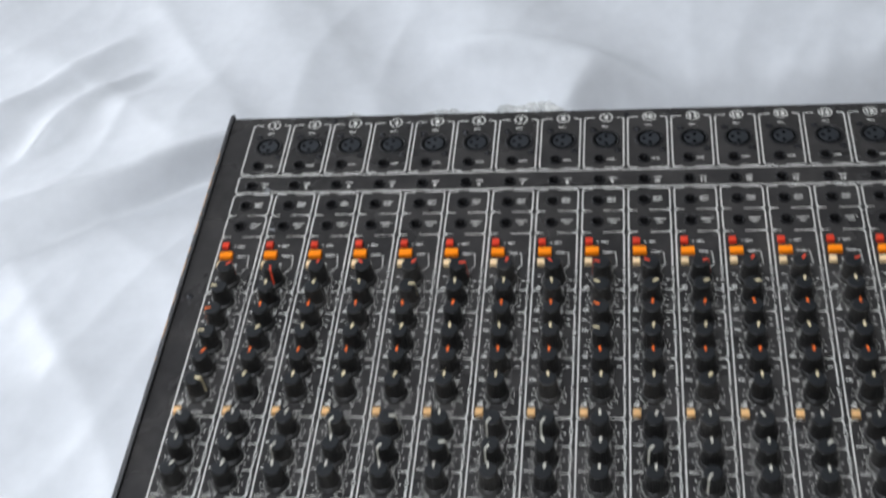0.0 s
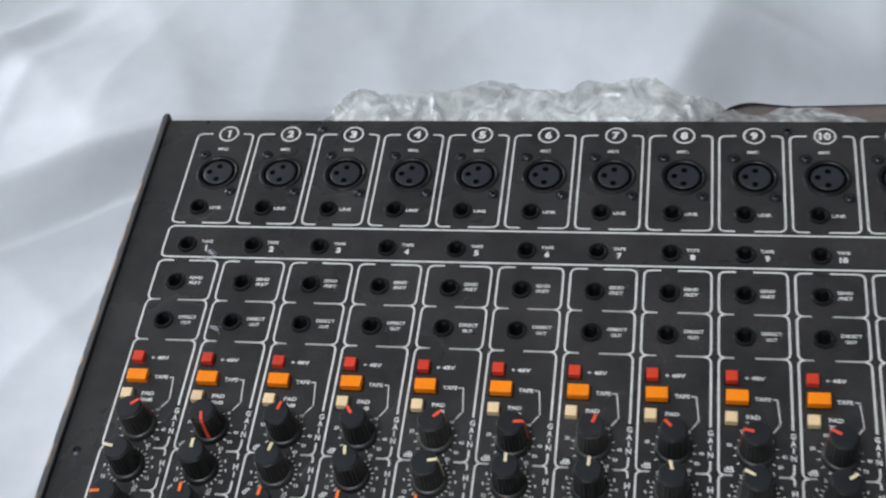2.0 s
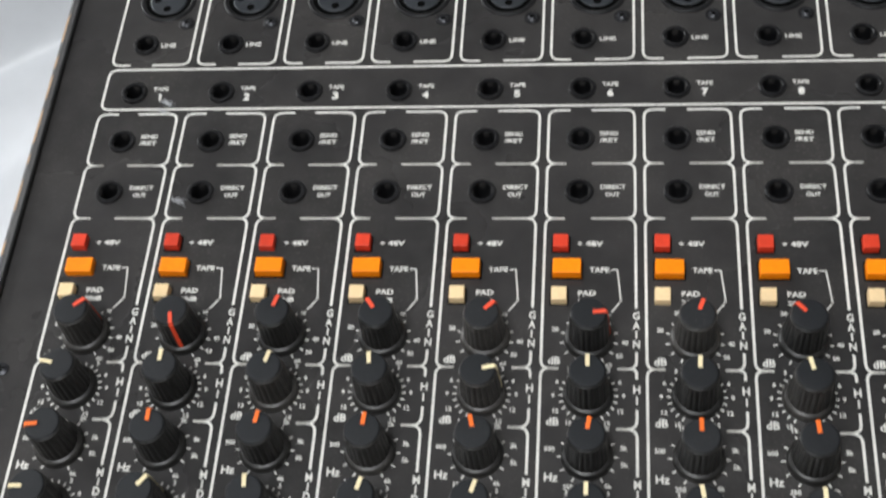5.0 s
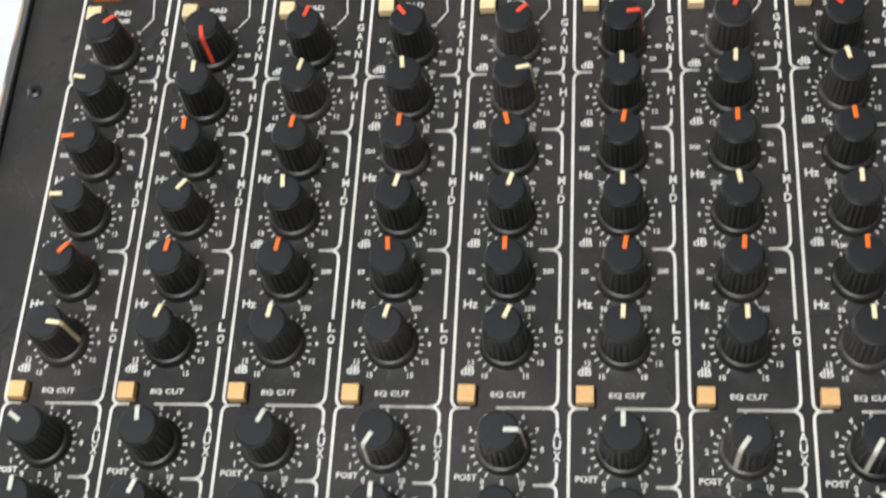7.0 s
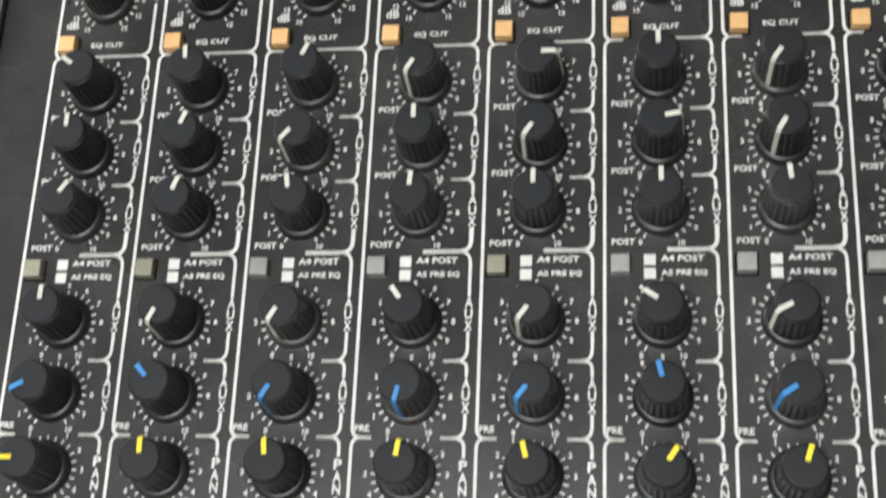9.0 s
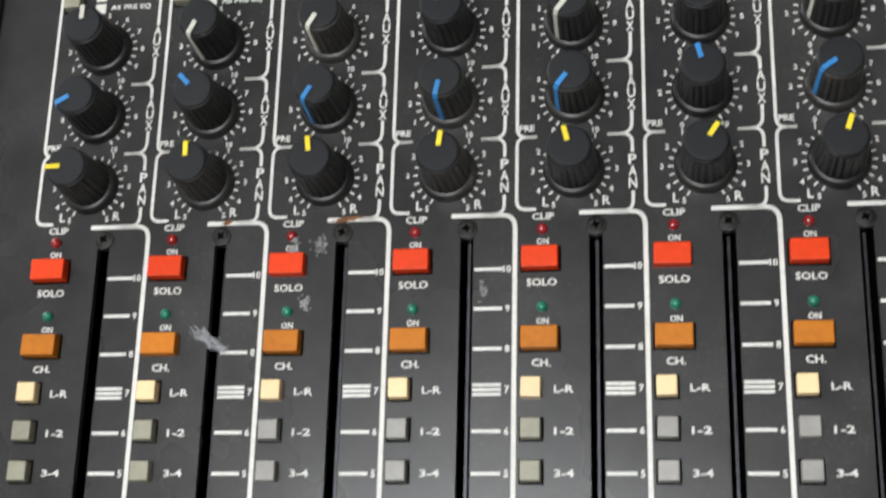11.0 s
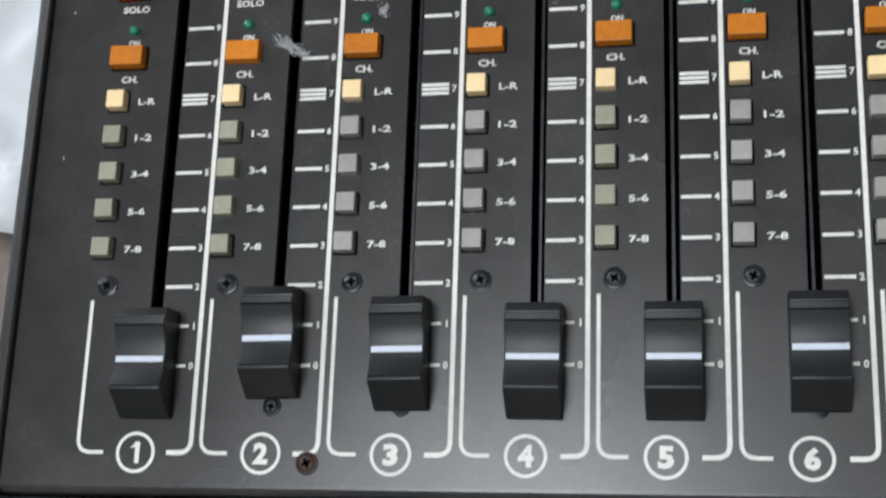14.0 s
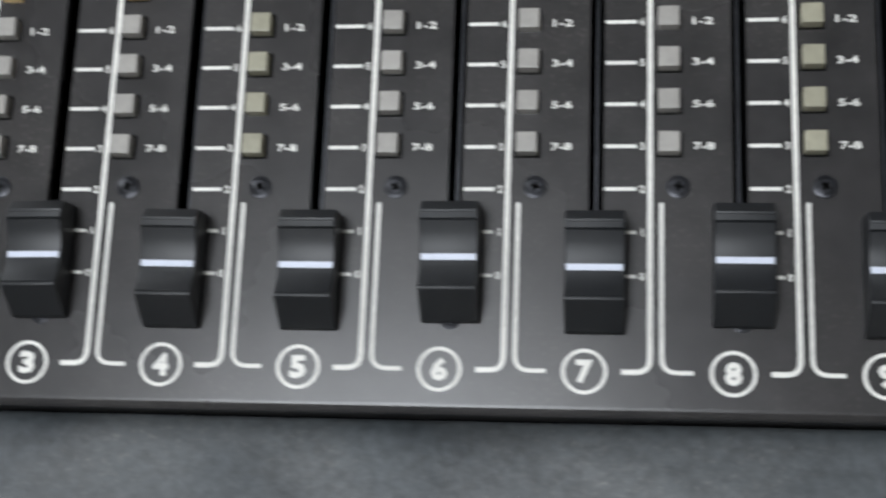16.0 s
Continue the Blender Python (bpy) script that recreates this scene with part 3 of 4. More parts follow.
def xlr_meshes():
    bm = bmesh.new()
    lathe(bm, [(r * MM, z * MM) for r, z in ((10.6, 0.0), (10.5, 0.35), (10.1, 0.6), (9.1, 0.55), (8.7, 0.05))], 48, close=False)
    shell = mesh_of(bm, "xlr_socket", M_DARK, True)
    bm = bmesh.new()
    lathe(bm, [(r * MM, z * MM) for r, z in ((7.05, 0.0), (6.95, 0.2), (6.6, 0.34), (3.0, 0.36))], 40)
    face = mesh_of(bm, "insert", M_XLR)
    # Raised near-black disc; the darkness of a pin hole is its colour.
    bm = bmesh.new()
    lathe(bm, [(1.5 * MM, 0.2 * MM), (1.45 * MM, 0.44 * MM), (1.0 * MM, 0.42 * MM)], 16)
    pin = mesh_of(bm, "pin_hole", M_VOID)
    # Flat near-black ring over the panel, shade painted for the recess round the insert.
    bm = bmesh.new()
    ring(bm, 0, 0, 6.8 * MM, 9.0 * MM, 0.08 * MM)
    return shell, face, pin, mesh_of(bm, "gap", M_VOID)


XLR_SHELL, XLR_FACE, XLR_PIN, XLR_GAP_SHADE = xlr_meshes()
bm = bmesh.new()
lathe(bm, [(2.9 * MM, 0.0), (2.85 * MM, 0.2 * MM), (2.6 * MM, 0.3 * MM), (1.0 * MM, 0.3 * MM)], 20)
XLR_EAR = mesh_of(bm, "ear", M_DARK)


def screw_mesh(r, mat):
    """A countersunk cross-head screw."""
    bm = bmesh.new()
    lathe(bm, [(r * MM, 0.0), (r * 0.98 * MM, 0.45 * MM), (r * 0.8 * MM, 0.6 * MM), (r * 0.76 * MM, 0.42 * MM), (r * 0.5 * MM, 0.75 * MM)], 24)
    # Cross recess as raised near-black bars, its shade given by their colour.
    for a, b in ((0.42, 0.15), (0.15, 0.42)):
        box(bm, -a * r * MM, a * r * MM, -b * r * MM, b * r * MM, 0.74 * MM, 0.80 * MM, mat=1)
    return mesh_of(bm, "screw", [mat, M_VOID])


SCREW = screw_mesh(2.7, M_SCREW)
SCREW_SMALL = screw_mesh(1.95, M_SCREW)
SCREW_MID = screw_mesh(2.3, M_SCREW)
SCREW_SLOT = screw_mesh(2.6, M_DULL)
SCREW_RUSTY = screw_mesh(2.8, M_RUSTY)


def led_mesh(mat):
    bm = bmesh.new()
    prof = [(1.35, 0.0), (1.35, 0.5)] + [(1.35 * math.cos(a), 0.5 + 1.2 * math.sin(a)) for a in (0.4, 0.8, 1.2)]
    lathe(bm, [(r * MM, z * MM) for r, z in prof], 18)
    return mesh_of(bm, "led", mat, True)


LED = {k: led_mesh(m) for k, m in M_LED.items()}


def fader_meshes():
    """Fader cap: two raised ends and a scooped middle."""
    bm = bmesh.new()
    prof = [(-13.4, 0.8), (-13.2, 2.2), (-8.0, 9.0), (-7.5, 9.5), (-7.0, 9.5), (-6.8, 9.1), (-6.5, 9.3)]
    prof += [(y, 7.5 + 1.7 * (y / 6.4) ** 2) for y in (-5.5, -4, -2, 0, 2, 4, 5.5, 7.0)]
    prof += [(7.7, 9.9), (8.0, 9.5), (8.3, 9.9), (9.6, 9.9), (9.9, 9.4), (10.3, 9.5), (12.6, 8.0), (13.1, 2.2), (13.0, 0.8)]
    xs = ((-6.5, 0.45), (-6.3, 0.08), (-5.9, 0.0), (5.9, 0.0), (6.3, 0.08), (6.5, 0.45))
    cols = [[bm.verts.new((x * MM, y * MM * (1 - d * 0.03), (z - d if z > 1 else z) * MM)) for y, z in prof] for x, d in xs]
    for a, b in zip(cols, cols[1:]):
        for i in range(len(prof) - 1):
            bm.faces.new((a[i], b[i], b[i + 1], a[i + 1]))
    bm.faces.new(cols[0])
    bm.faces.new(cols[-1][::-1])
    cap = mesh_of(bm, "fader_cap", M_FADER, True)
    cap.set_sharp_from_angle(angle=radians(24))
    bm = bmesh.new()
    box(bm, -6.1 * MM, 6.1 * MM, -0.7 * MM, 0.75 * MM, 7.55 * MM, 7.85 * MM, 0.1 * MM)
    line = mesh_of(bm, "index_line", M_LINE)
    bm = bmesh.new()
    box(bm, -0.6 * MM, 0.6 * MM, -3 * MM, 3 * MM, -6 * MM, 2 * MM)
    stem = mesh_of(bm, "stem", M_DARK)
    return cap, line, stem


M_LINE = material("white_line", (0.56, 0.59, 0.68), 0.4, vary=0.05)
FADER_CAP, FADER_LINE, FADER_STEM = fader_meshes()
bm = bmesh.new()
box(bm, -0.35 * MM, 0.35 * MM, SLOT_V0 * MM, SLOT_V1 * MM, -5.5 * MM, -4.6 * MM)
RAIL = mesh_of(bm, "fader_rail", M_SCREW)

# ---- printed lines and words of one channel ----
ZP = 0.12
LU, RU = 1.4, 30.1


def strokes(bm):
    def line(pts, w, r=3.2):
        stroke(bm, [(a * MM, b * MM) for a, b in rounded(pts, r)], w * MM, ZP * MM)
    W1 = 0.82
    # microphone box
    line([(9.0, 550.2), (LU, 550.2), (LU, 493.7), (8.4, 493.7)], W1)
    line([(25.0, 550.2), (RU, 550.2), (RU, 493.7), (16.6, 493.7)], W1)
    # send, direct out and gain boxes
    line([(8.6, 471.3), (LU, 471.3), (LU, 449.0), (7.6, 449.0)], W1)
    line([(15.8, 471.3), (RU, 471.3), (RU, 449.0), (16.0, 449.0)], W1)
    line([(7.6, 449.0), (LU, 449.0), (LU, 427.2), (7.6, 427.2)], W1)
    line([(16.0, 449.0), (RU, 449.0), (RU, 427.2), (16.0, 427.2)], W1)
    line([(7.6, 427.2), (LU, 427.2), (LU, 373.0), (6.8, 373.0)], W1)
    line([(16.0, 427.2), (RU, 427.2), (RU, 394.0)], W1)
    line([(RU, 378.8), (RU, 373.0), (24.4, 373.0)], W1)
    # equaliser
    line([(6.8, 373.0), (LU, 373.0), (LU, 266.6), (6.4, 266.6)], W1)
    line([(24.4, 373.0), (RU, 373.0), (RU, 369.6)], W1)
    line([(RU, 359.6), (RU, 353.3), (24.0, 353.3)], W1)
    line([(24.0, 353.3), (RU, 353.3), (RU, 338.4)], W1)
    line([(RU, 327.8), (RU, 313.8), (24.0, 313.8)], W1)
    line([(24.0, 313.8), (RU, 313.8), (RU, 292.4)], W1)
    line([(RU, 283.6), (RU, 266.6), (13.6, 266.6)], W1)
    # auxiliaries
    line([(6.4, 266.6), (LU, 266.6), (LU, 155.6), (6.4, 155.6)], W1)
    for top, words, foot, u in ((266.6, 256.4, 245.4, 24.0), (245.4, 236.6, 226.0, 24.0), (226.0, 217.0, 205.4, 17.4),
                                (205.4, 188.2, 175.6, 24.0), (175.6, 166.6, 155.6, 24.0)):
        line([(13.6 if top > 266 else 24.0 if top != 205.4 else 17.4, top), (RU, top), (RU, words + 4.7)], W1)
        line([(RU, words - 4.7), (RU, foot), (u, foot)], W1 if foot != 205.4 else 1.1)
    line([(6.4, 155.6), (LU, 155.6), (LU, 136.4), (6.2, 136.4)], W1)
    line([(24.0, 155.6), (RU, 155.6), (RU, 150.6)], W1)
    line([(RU, 140.4), (RU, 135.4), (25.0, 135.4)], W1)
    # fader section
    line([(16.9, 135.2), (32.9, 135.2), (32.9, 0.0), (26.8, 0.0)], 1.15, 3.6)
    line([(3.6, 38.0), (3.6, 0.0), (10.4, 0.0)], 0.92, 3.6)
    for k in range(11):
        v = 21.2 + 10.0 * k
        if k == 7:
            for d in (-1.15, 0, 1.15):
                line([(22.9, v + d), (29.8, v + d)], 0.8)
        elif k < 2:
            line([(26.6, v), (29.8, v)], 0.75)
        else:
            line([(22.9, v), (29.9, v)], 0.85)
    # tape switch pointer beside the gain knob
    line([(22.4, 407.8), (24.4, 407.8), (25.4, 397.4)], 0.42, 0.2)
    line([(25.1, 396.0), (22.6, 392.6)], 0.42, 0.2)


KNOBS = [("red", 383.1), ("cream", 364.0), ("orange", 344.3), ("cream", 324.6), ("orange", 304.7), ("cream", 284.7), ("white", 255.1),
         ("white", 235.5), ("white", 216.4), ("white", 186.2), ("blue", 166.2), ("yellow", 146.4)]
KU = 15.8


def dial(bm, v, words, step, lo, hi, r0=7.6, r1=8.9):
    a = lo
    while a <= hi + 0.1:
        s, c = math.sin(radians(a)), math.cos(radians(a))
        stroke(bm, [((KU + r * s) * MM, (v + r * c) * MM) for r in (r0, r1)], 0.42 * MM, ZP * MM)
        a += step
    for word, a in words:
        r = 10.4 + 0.45 * (len(word) - 1) * abs(math.sin(radians(a)))
        write(bm, word, (KU + r * math.sin(radians(a))) * MM, (v + r * math.cos(radians(a))) * MM, 1.55 * MM, ZP * MM)


def words(bm):
    def put(t, u, v, h, w=None):
        write(bm, t, u * MM, v * MM, h * MM, ZP * MM, None if w is None else w * MM)

    def down(t, v, gap=3.1, h=2.7):
        for i, ch in enumerate(t):
            put(ch, RU, v + gap * ((len(t) - 1) / 2 - i), h, 0.5 if ch == "I" else 2.1)
    put("MIC", 16.6, 540.2, 1.8, 5.0)
    put("LINE", 21.0, 503.0, 1.8, 5.6)
    put("TAPE", 22.0, 482.6, 1.7, 5.6)
    put("SEND", 21.6, 461.4, 1.7, 6.2)
    put("/RET", 21.6, 458.6, 1.7, 6.2)
    put("DIRECT", 23.0, 439.6, 1.7, 8.2)
    put("OUT", 22.8, 436.6, 1.7, 4.6)
    put("+ 48V", 15.8, 417.6, 1.9, 8.2)
    put("TAPE", 18.8, 407.8, 1.9, 6.2)
    put("PAD", 15.0, 399.3, 1.9, 5.5)
    put("20dB", 15.0, 396.2, 1.8, 5.7)
    put("0", 25.4, 396.8, 1.2)
    put("10", 21.6, 391.4, 1.3)
    down("GAIN", 386.4, 3.3)
    down("HI", 364.4, 3.6)
    down("MID", 333.0, 3.0)
    down("LO", 288.0, 3.6)
    for v in (256.4, 236.6, 217.0, 188.2, 166.6):
        down("AUX", v)
    down("PAN", 145.6)
    for t, v in (("dB", 375.6), ("dB", 355.4), ("Hz", 337.8), ("dB", 316.0), ("Hz", 297.0), ("dB", 277.2)):
        put(t, 5.4, v, 2.6)
    put("EQ CUT", 16.8, 270.2, 1.8, 9.6)
    for v in (247.2, 227.6, 207.6):
        put("POST", 6.2, v, 1.7, 6.0)
    put("PRE", 3.9, 158.0, 1.7, 3.8)
    put("A4 POST", 21.2, 203.0, 1.7, 11.0)
    put("A5 PRE EQ", 21.6, 199.0, 1.7, 11.6)
    dial(bm, KNOBS[0][1], [("20", -72), ("30", -28), ("40", 96), ("50", 122), ("60", 146)], 25, -150, 150)
    cut = [("3", -35), ("6", -64), ("9", -90), ("12", -118), ("15", -148), ("3", 35), ("6", 64), ("9", 90), ("12", 118), ("15", 148)]
    for i in (1, 3, 5):
        dial(bm, KNOBS[i][1], cut, 15, -150, 150)
    dial(bm, KNOBS[2][1], [("250", -150), ("500", -78), ("1k", -24), ("2k", 30), ("3k", 74), ("5k", 102), ("6k", 146)], 30, -150, 150)
    dial(bm, KNOBS[4][1], [("30", -150), ("50", -78), ("100", -20), ("200", 78), ("250", 146)], 30, -150, 150)
    for i in (6, 7, 8, 9, 10):
        dial(bm, KNOBS[i][1], [(str(n), -150 + 30 * n) for n in range(11)], 15, -150, 150)
    dial(bm, KNOBS[11][1], [(str(n), 30 * n * k) for n in range(1, 6) for k in (-1, 1)], 15, -150, 150)
    put("L", 8.6, 138.2, 2.4)
    put("R", 23.6, 138.2, 2.4)
    put("CLIP", 8.0, 134.5, 1.8, 5.4)
    put("ON", 7.9, 128.0, 1.6, 3.0)
    put("SOLO", 7.7, 117.6, 1.9, 7.4)
    put("ON", 7.9, 107.9, 1.6, 3.0)
    put("CH.", 7.6, 97.6, 1.9, 4.6)
    for t, v in (("L-R", 91.2), ("1-2", 81.2), ("3-4", 71.3), ("5-6", 61.2), ("7-8", 51.2)):
        put(t, 13.0, v, 1.8, 4.7)
    for k in range(11):
        put(str(k), 31.2 if k < 10 else 31.0, 21.2 + 10 * k, 1.8)
    # square marks beside the pre/post words
    for v in (202.6, 198.9):
        q = [bm.verts.new((a * MM, b * MM, ZP * MM)) for a, b in ((11.4, v - 1.45), (14.4, v - 1.45), (14.4, v + 1.45), (11.4, v + 1.45))]
        bm.faces.new(q)


bm = bmesh.new()
strokes(bm)
words(bm)
PRINT = mesh_of(bm, "printed_markings", M_PRINT)


def number(n, h, w):
    bm = bmesh.new()
    if n == 1:
        b = h * MM
        for q in (((-0.02, -0.5), (0.2, -0.5), (0.2, 0.5), (-0.02, 0.5)), ((-0.26, 0.2), (-0.02, 0.26), (-0.02, 0.5), (-0.14, 0.34))):
            bm.faces.new([bm.verts.new((x * b, y * b, ZP * MM)) for x, y in q])
    else:
        write(bm, str(n), 0, 0, h * MM, ZP * MM, w * MM, 0.05)
    return mesh_of(bm, "channel_number", M_PRINT)


bm = bmesh.new()
ring(bm, 0, 0, 4.2 * MM, 5.0 * MM, ZP * MM)
NUMBER_RING = mesh_of(bm, "number_ring", M_PRINT)

# strip round the tape sockets
bm = bmesh.new()
e = CHANNELS * 31.8 - 1.4
stroke(bm, [(a * MM, b * MM) for a, b in rounded([(100, 491.6), (LU, 491.6), (LU, 473.4), (100, 473.4)], 3.2)], 0.85 * MM, ZP * MM)
stroke(bm, [(a * MM, b * MM) for a, b in rounded([(100, 473.4), (e, 473.4), (e, 491.6), (100, 491.6)], 3.2)], 0.85 * MM, ZP * MM)
place("tape_strip_outline", mesh_of(bm, "tape_strip_outline", M_PRINT), console, at(0, 0))

# ---- channels ----
TURN = [  # knob angles, channel by channel, clockwise from the top
    (50, -80, -97, -92, 40, 96, -55, 0, 35, 0, -118, -92),
    (168, 0, 0, 38, 8, 18, -5, 20, 20, -155, -42, -2),
    (16, 14, 8, -5, 8, 8, 25, -140, -8, -150, -150, -6),
    (-36, -6, 4, 14, -5, 14, -150, 0, 4, -36, -168, 8),
    (46, 78, -13, 17, 0, 22, 90, -146, 0, -144, -142, -14),
    (84, 0, 9, 0, 9, 2, 0, 80, 0, -56, -14, 34),
    (20, 3, 0, -8, 4, 0, -146, -150, -5, -118, -124, 18),
    (-42, -12, -4, 0, 2, 0, -150, -20, 10, -30, -60, 5),
    (-78, -62, -60, -70, -10, 5, 0, 10, 0, 20, -150, 0),
    (-62, 52, 8, 10, 0, 4, 20, -140, 5, 0, -20, 8),
    (78, 60, 20, 14, -8, 30, 0, 0, -150, 10, -150, 0),
    (24, 70, -10, 16, 6, 0, -30, 4, 0, -140, 10, -6),
    (30, 6, 0, -12, 4, 0, 0, 40, 0, 0, -150, 4),
    (60, -5, 6, 4, -6, 8, 0, 0, 12, 0, 0, 0),
    (10, 0, -8, 10, 0, -4, 5, 0, 0, -90, 0, 5),
    (40, 12, 0, 0, 8, 0, 0, -20, 0, 0, -40, 0)]
FADERS = (21.5, 26.4, 23.6, 21.7, 21.6, 23.6, 21.5, 23.2, 21.2, 22.5, 21.6, 23.0, 21.4, 22.0, 21.6, 23.0)
OLIVE = {0, 1, 4, 8, 11}
rnd = random.Random(4)


def button(mesh, gap_frame, u, v, jitter=0.25):
    label = mesh.materials[0].name.replace("_button", "").replace("_", " ")
    ob = place("button", mesh, console, at(u, v, rnd.uniform(-jitter, jitter)), radians(rnd.uniform(-0.8, 0.8)), label + " plastic push button")
    place("surround", gap_frame, ob, (0, 0, 0.0))
    return ob


for c in range(CHANNELS):
    u = c * 31.8
    place("printed_markings", PRINT, console, at(u, 0))
    wide = 1.3 if c == 0 else 3.4 if c < 9 else 5.4
    place("channel_number", number(c + 1, 4.8, wide), console, at(u + 17.2, 550.3))
    place("channel_number", number(c + 1, 3.2, wide * 0.66), console, at(u + 22.0, 478.8))
    place("channel_number", number(c + 1, 5.2, wide * 1.08), console, at(u + 18.8, 0))
    place("number_ring", NUMBER_RING, console, at(u + 17.2, 550.3))
    place("number_ring", NUMBER_RING, console, at(u + 18.8, 0))
    for (colour, v), turn in zip(KNOBS, TURN[c]):
        ob = place("knob", KNOB_BODY, console, at(u + KU + rnd.uniform(-0.15, 0.15), v), radians(-turn),
                   "fluted black knob with a %s pointer" % colour)
        place("cap", KNOB_CAP, ob)
        place("pointer", POINTERS[colour], ob)
    button(SQUARE["red"], SQUARE_GAP, u + 6.6, 417.0)
    button(WIDE["orange"], WIDE_GAP, u + 8.7, 407.4, 0.5)
    button(SQUARE["cream"], SQUARE_GAP, u + 6.4, 397.8)
    button(SQUARE["peach"], SQUARE_GAP, u + 5.6, 269.8)
    button(SQUARE["olive" if c in OLIVE else "grey"], SQUARE_GAP, u + 5.4, 201.0)
    button(WIDE["scarlet"], WIDE_GAP, u + 7.4, 123.4)
    button(WIDE["ochre"], WIDE_GAP, u + 7.3, 103.4)
    button(SQUARE["pale"], SQUARE_GAP, u + 5.3, 91.4, 0.3)
    for v in (81.6, 71.6, 61.6, 51.5):
        button(SQUARE["olive" if c in OLIVE else "grey"], SQUARE_GAP, u + 5.3, v)
    for k, v in (("red", 131.2), ("green", 111.4)):
        place("led", LED[k], console, at(u + 7.8, v), label="small round %s indicator lamp, unlit" % k)
    for a, b in JACKS:
        place("jack_socket", JACK, console, at(u + a, b), label="round black plastic jack socket")
    ob = place("xlr_socket", XLR_SHELL, console, at(u + XLR[0], XLR[1]), label="round three-pin microphone socket")
    for a, b in ((8.0, 536.4), (26.0, 513.4)):
        place("ear", XLR_EAR, ob, ((a - XLR[0]) * MM, (b - XLR[1]) * MM, 0))
    place("insert", XLR_FACE, ob)
    place("gap", XLR_GAP_SHADE, ob)
    for a, b in ((-4.2, 0.2), (0.3, 3.7), (0.1, -4.3)):
        place("pin_hole", XLR_PIN, ob, (a * MM, b * MM, 0))
    for a, b in ((8.0, 536.4), (26.0, 513.4)):
        place("screw", SCREW_SMALL, console, at(u + a, b), rnd.uniform(0, 3))
    place("screw", SCREW, console, at(u + 7.3, 41.7), rnd.uniform(0, 3))
    place("screw", SCREW_SLOT, console, at(u + SLOT_U, 131.8), rnd.uniform(0, 3))
    place("screw", SCREW_MID, console, at(u + SLOT_U, 11.2), rnd.uniform(0, 3))
    place("fader_rail", RAIL, console, at(u + SLOT_U, 0))
    ob = place("fader_cap", FADER_CAP, console, at(u + 21.0, FADERS[c]), radians(rnd.uniform(-0.8, 0.8)), "scooped black fader cap with a white line")
    place("index_line", FADER_LINE, ob)
    place("stem", FADER_STEM, ob)

for a, b, me in ((64.6, 553.6, SCREW_MID), (286.8, 553.4, SCREW_MID), (62.2, -2.2, SCREW_RUSTY), (-9.4, 370.0, SCREW_MID)):
    place("screw", me, console, at(a, b), rnd.uniform(0, 3))


def smear(name, u, v, w, h, mat, label, category, seed, thick=0.12, ragged=0.45):
    """A thin uneven blot lying on the panel."""
    bm = bmesh.new()
    n = 26
    mid = bm.verts.new((0, 0, thick * MM))
    rim = []
    for i in range(n):
        a = 2 * math.pi * i / n
        k = 1 + ragged * noise.noise(Vector((2.2 * math.cos(a), 2.2 * math.sin(a), seed * 3.7)))
        rim.append(bm.verts.new((w / 2 * k * math.cos(a) * MM, h / 2 * k * math.sin(a) * MM, 0.0)))
    for i in range(n):
        bm.faces.new((mid, rim[i], rim[(i + 1) % n]))
    return tagged(place(name, mesh_of(bm, name, mat), None, (u * MM, v * MM, 0.18 * MM), seed), label, category, "rust marks on the panel")


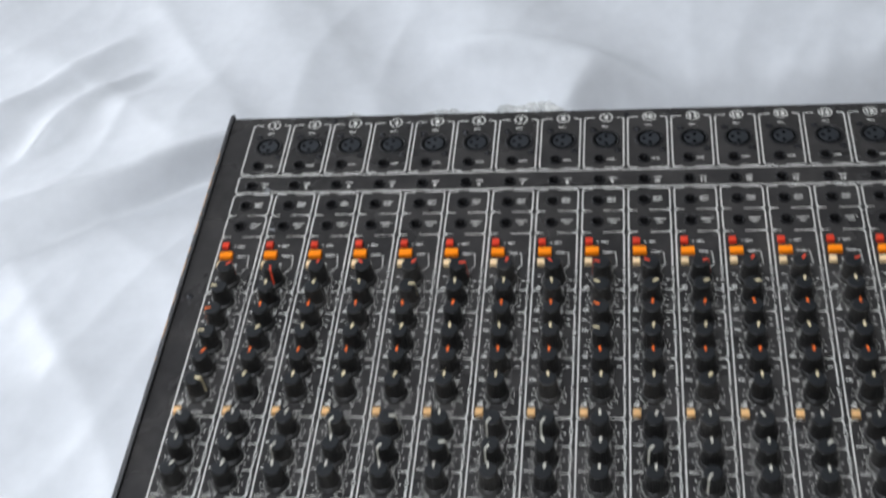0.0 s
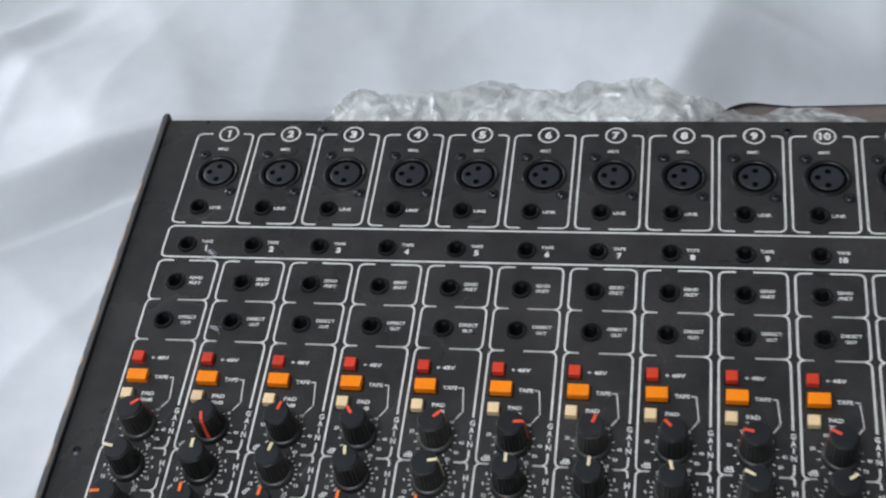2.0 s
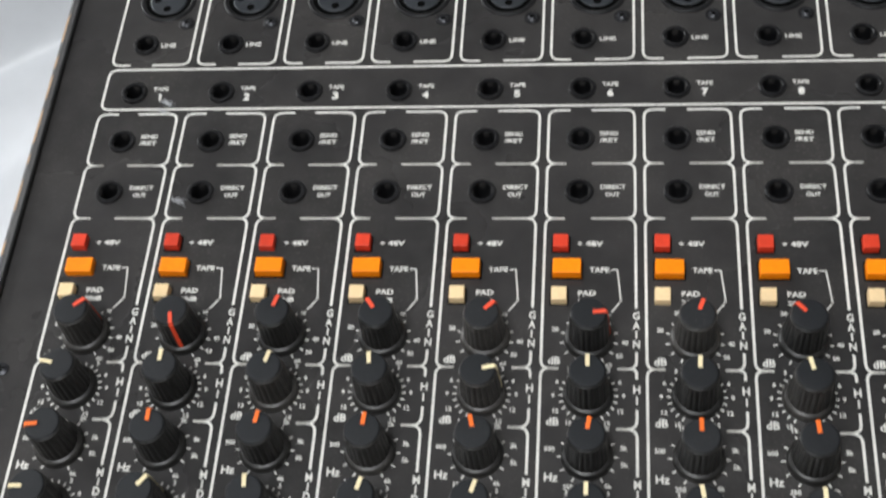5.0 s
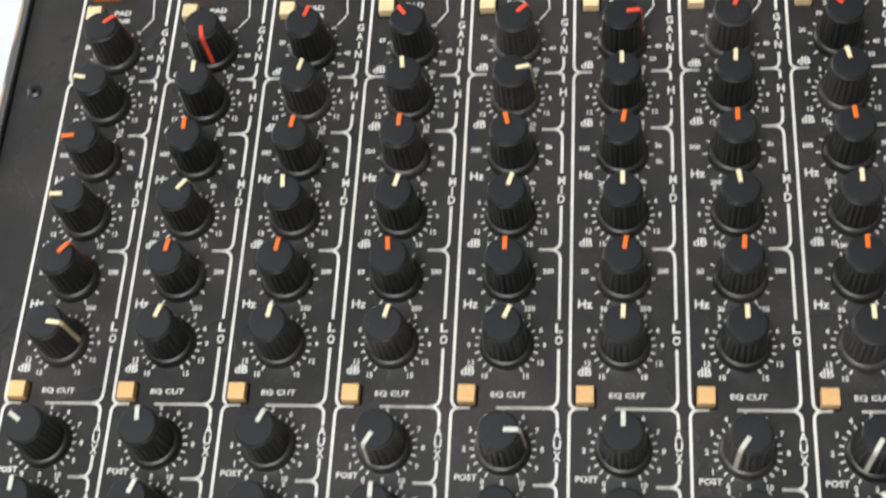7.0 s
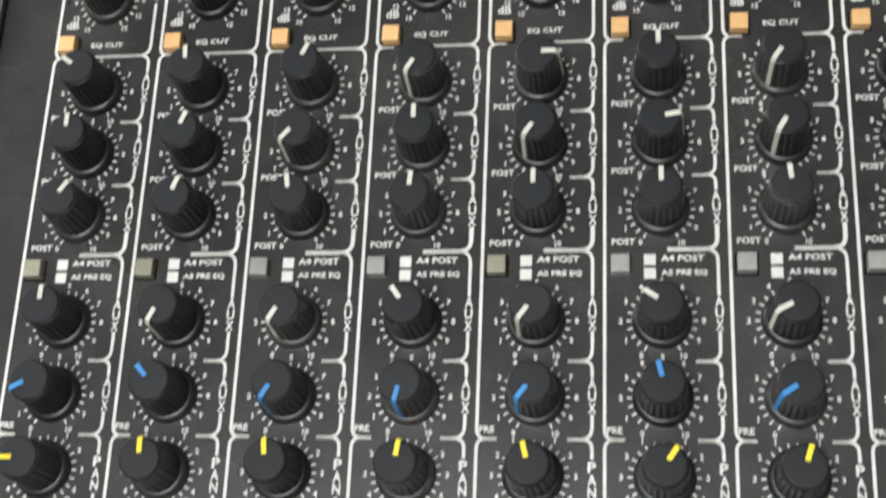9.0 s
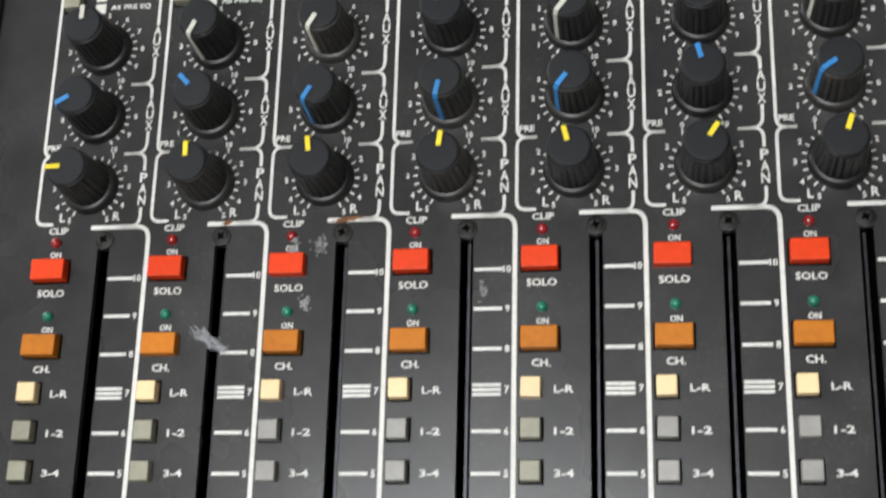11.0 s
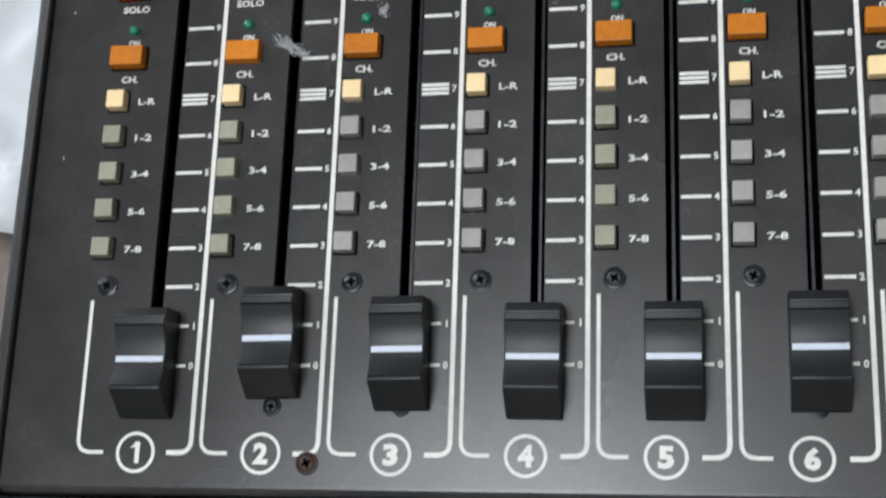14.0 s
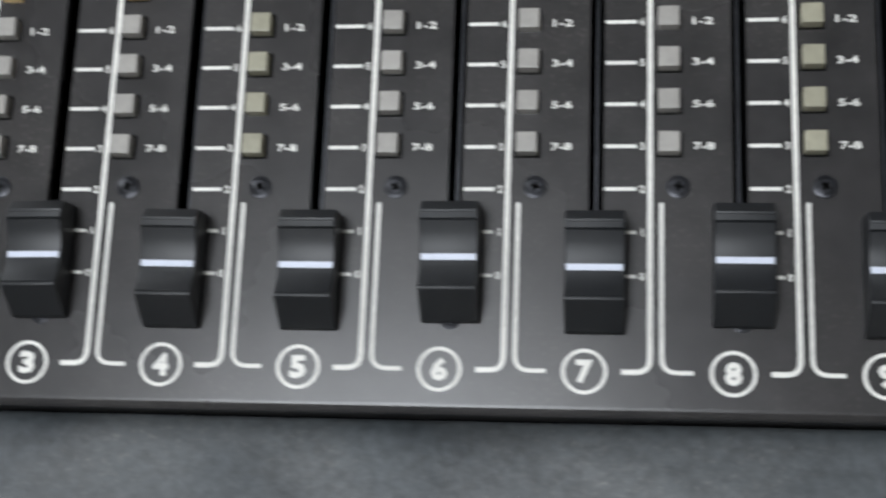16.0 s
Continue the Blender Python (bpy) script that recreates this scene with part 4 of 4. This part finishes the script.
def lint(u, v, length, seed, count=26):
    """A tuft of fine fibres caught on the panel."""
    r = random.Random(seed)
    bm = bmesh.new()
    for _ in range(count):
        a, d = r.uniform(-0.5, 0.5), r.uniform(0.3, 1.0) * length / 2
        x, y = r.gauss(0, length * 0.16), r.gauss(0, length * 0.10)
        pts = []
        for k in range(7):
            t = k / 6 - 0.5
            pts.append(Vector(((x + 2 * d * t * math.cos(a)) * MM, (y + 2 * d * t * math.sin(a) + r.uniform(-0.35, 0.35)) * MM, (0.35 + r.uniform(0, 0.8)) * MM)))
        w = r.uniform(0.03, 0.09) * MM
        for p, q in zip(pts, pts[1:]):
            o = Vector((-(q - p).y, (q - p).x, 0)).normalized() * w
            bm.faces.new([bm.verts.new(z) for z in (p - o, q - o, q + o, p + o)])
    return tagged(place("lint_tuft", mesh_of(bm, "lint_tuft", M_LINT), None, (u * MM, v * MM, 0.15 * MM), -0.5),
                  "small tuft of pale grey lint on the panel", "lint", "lint on the panel")


lint(50.5, 105.2, 7.0, 1, 30)
lint(54.5, 102.6, 5.0, 2, 22)
lint(25.6, 475.6, 4.5, 3, 34)
lint(25.0, 472.0, 3.4, 4, 20)
lint(36.8, 434.0, 4.4, 5, 22)
lint(72.2, 130.2, 2.4, 7, 22)
smear("rust_spot", 85.4, 135.3, 7.2, 1.3, M_RUST, "brown rust mark on the white line", "rust", 0.1)
smear("rust_spot", 54.2, 135.4, 2.6, 1.2, M_RUST, "brown rust mark on the white line", "rust", 0.4)
M_DUST = material("pale_dust", (0.30, 0.295, 0.29), 0.9, vary=0.35, scale=300)


def speckle(u, v, w, h, seed, count):
    """Dried dust: many tiny uneven flecks lying close together."""
    r = random.Random(seed)
    bm = bmesh.new()
    for _ in range(count):
        x, y, q = r.gauss(0, w / 3), r.gauss(0, h / 3), r.uniform(0.08, 0.34)
        rim = []
        for i in range(7):
            a = 2 * math.pi * i / 7
            k = q * r.uniform(0.5, 1.2)
            rim.append(bm.verts.new(((x + k * math.cos(a)) * MM, (y + k * math.sin(a)) * MM, 0.0)))
        top = bm.verts.new((x * MM, y * MM, 0.05 * MM))
        for i in range(7):
            bm.faces.new((rim[i], rim[(i + 1) % 7], top))
    ob = place("dust_spot", mesh_of(bm, "dust_spot", M_DUST), None, (u * MM, v * MM, 0.18 * MM))
    return tagged(ob, "pale dried dust spot on the panel", "dust", "dust spots on the panel")


for k, (a, b, w, h, n) in enumerate(((78.8, 128.4, 2.8, 3.4, 80), (75.6, 113.6, 2.2, 2.6, 70), (120.6, 115.4, 1.6, 3.4, 40), (72.0, 127.8, 2.0, 2.2, 60),
                                     (-10.2, 118.0, 0.7, 0.8, 6), (-8.4, 76.0, 0.7, 1.0, 6), (178.0, 30.0, 0.5, 0.5, 4))):
    speckle(a, b, w, h, 20 + k, n)
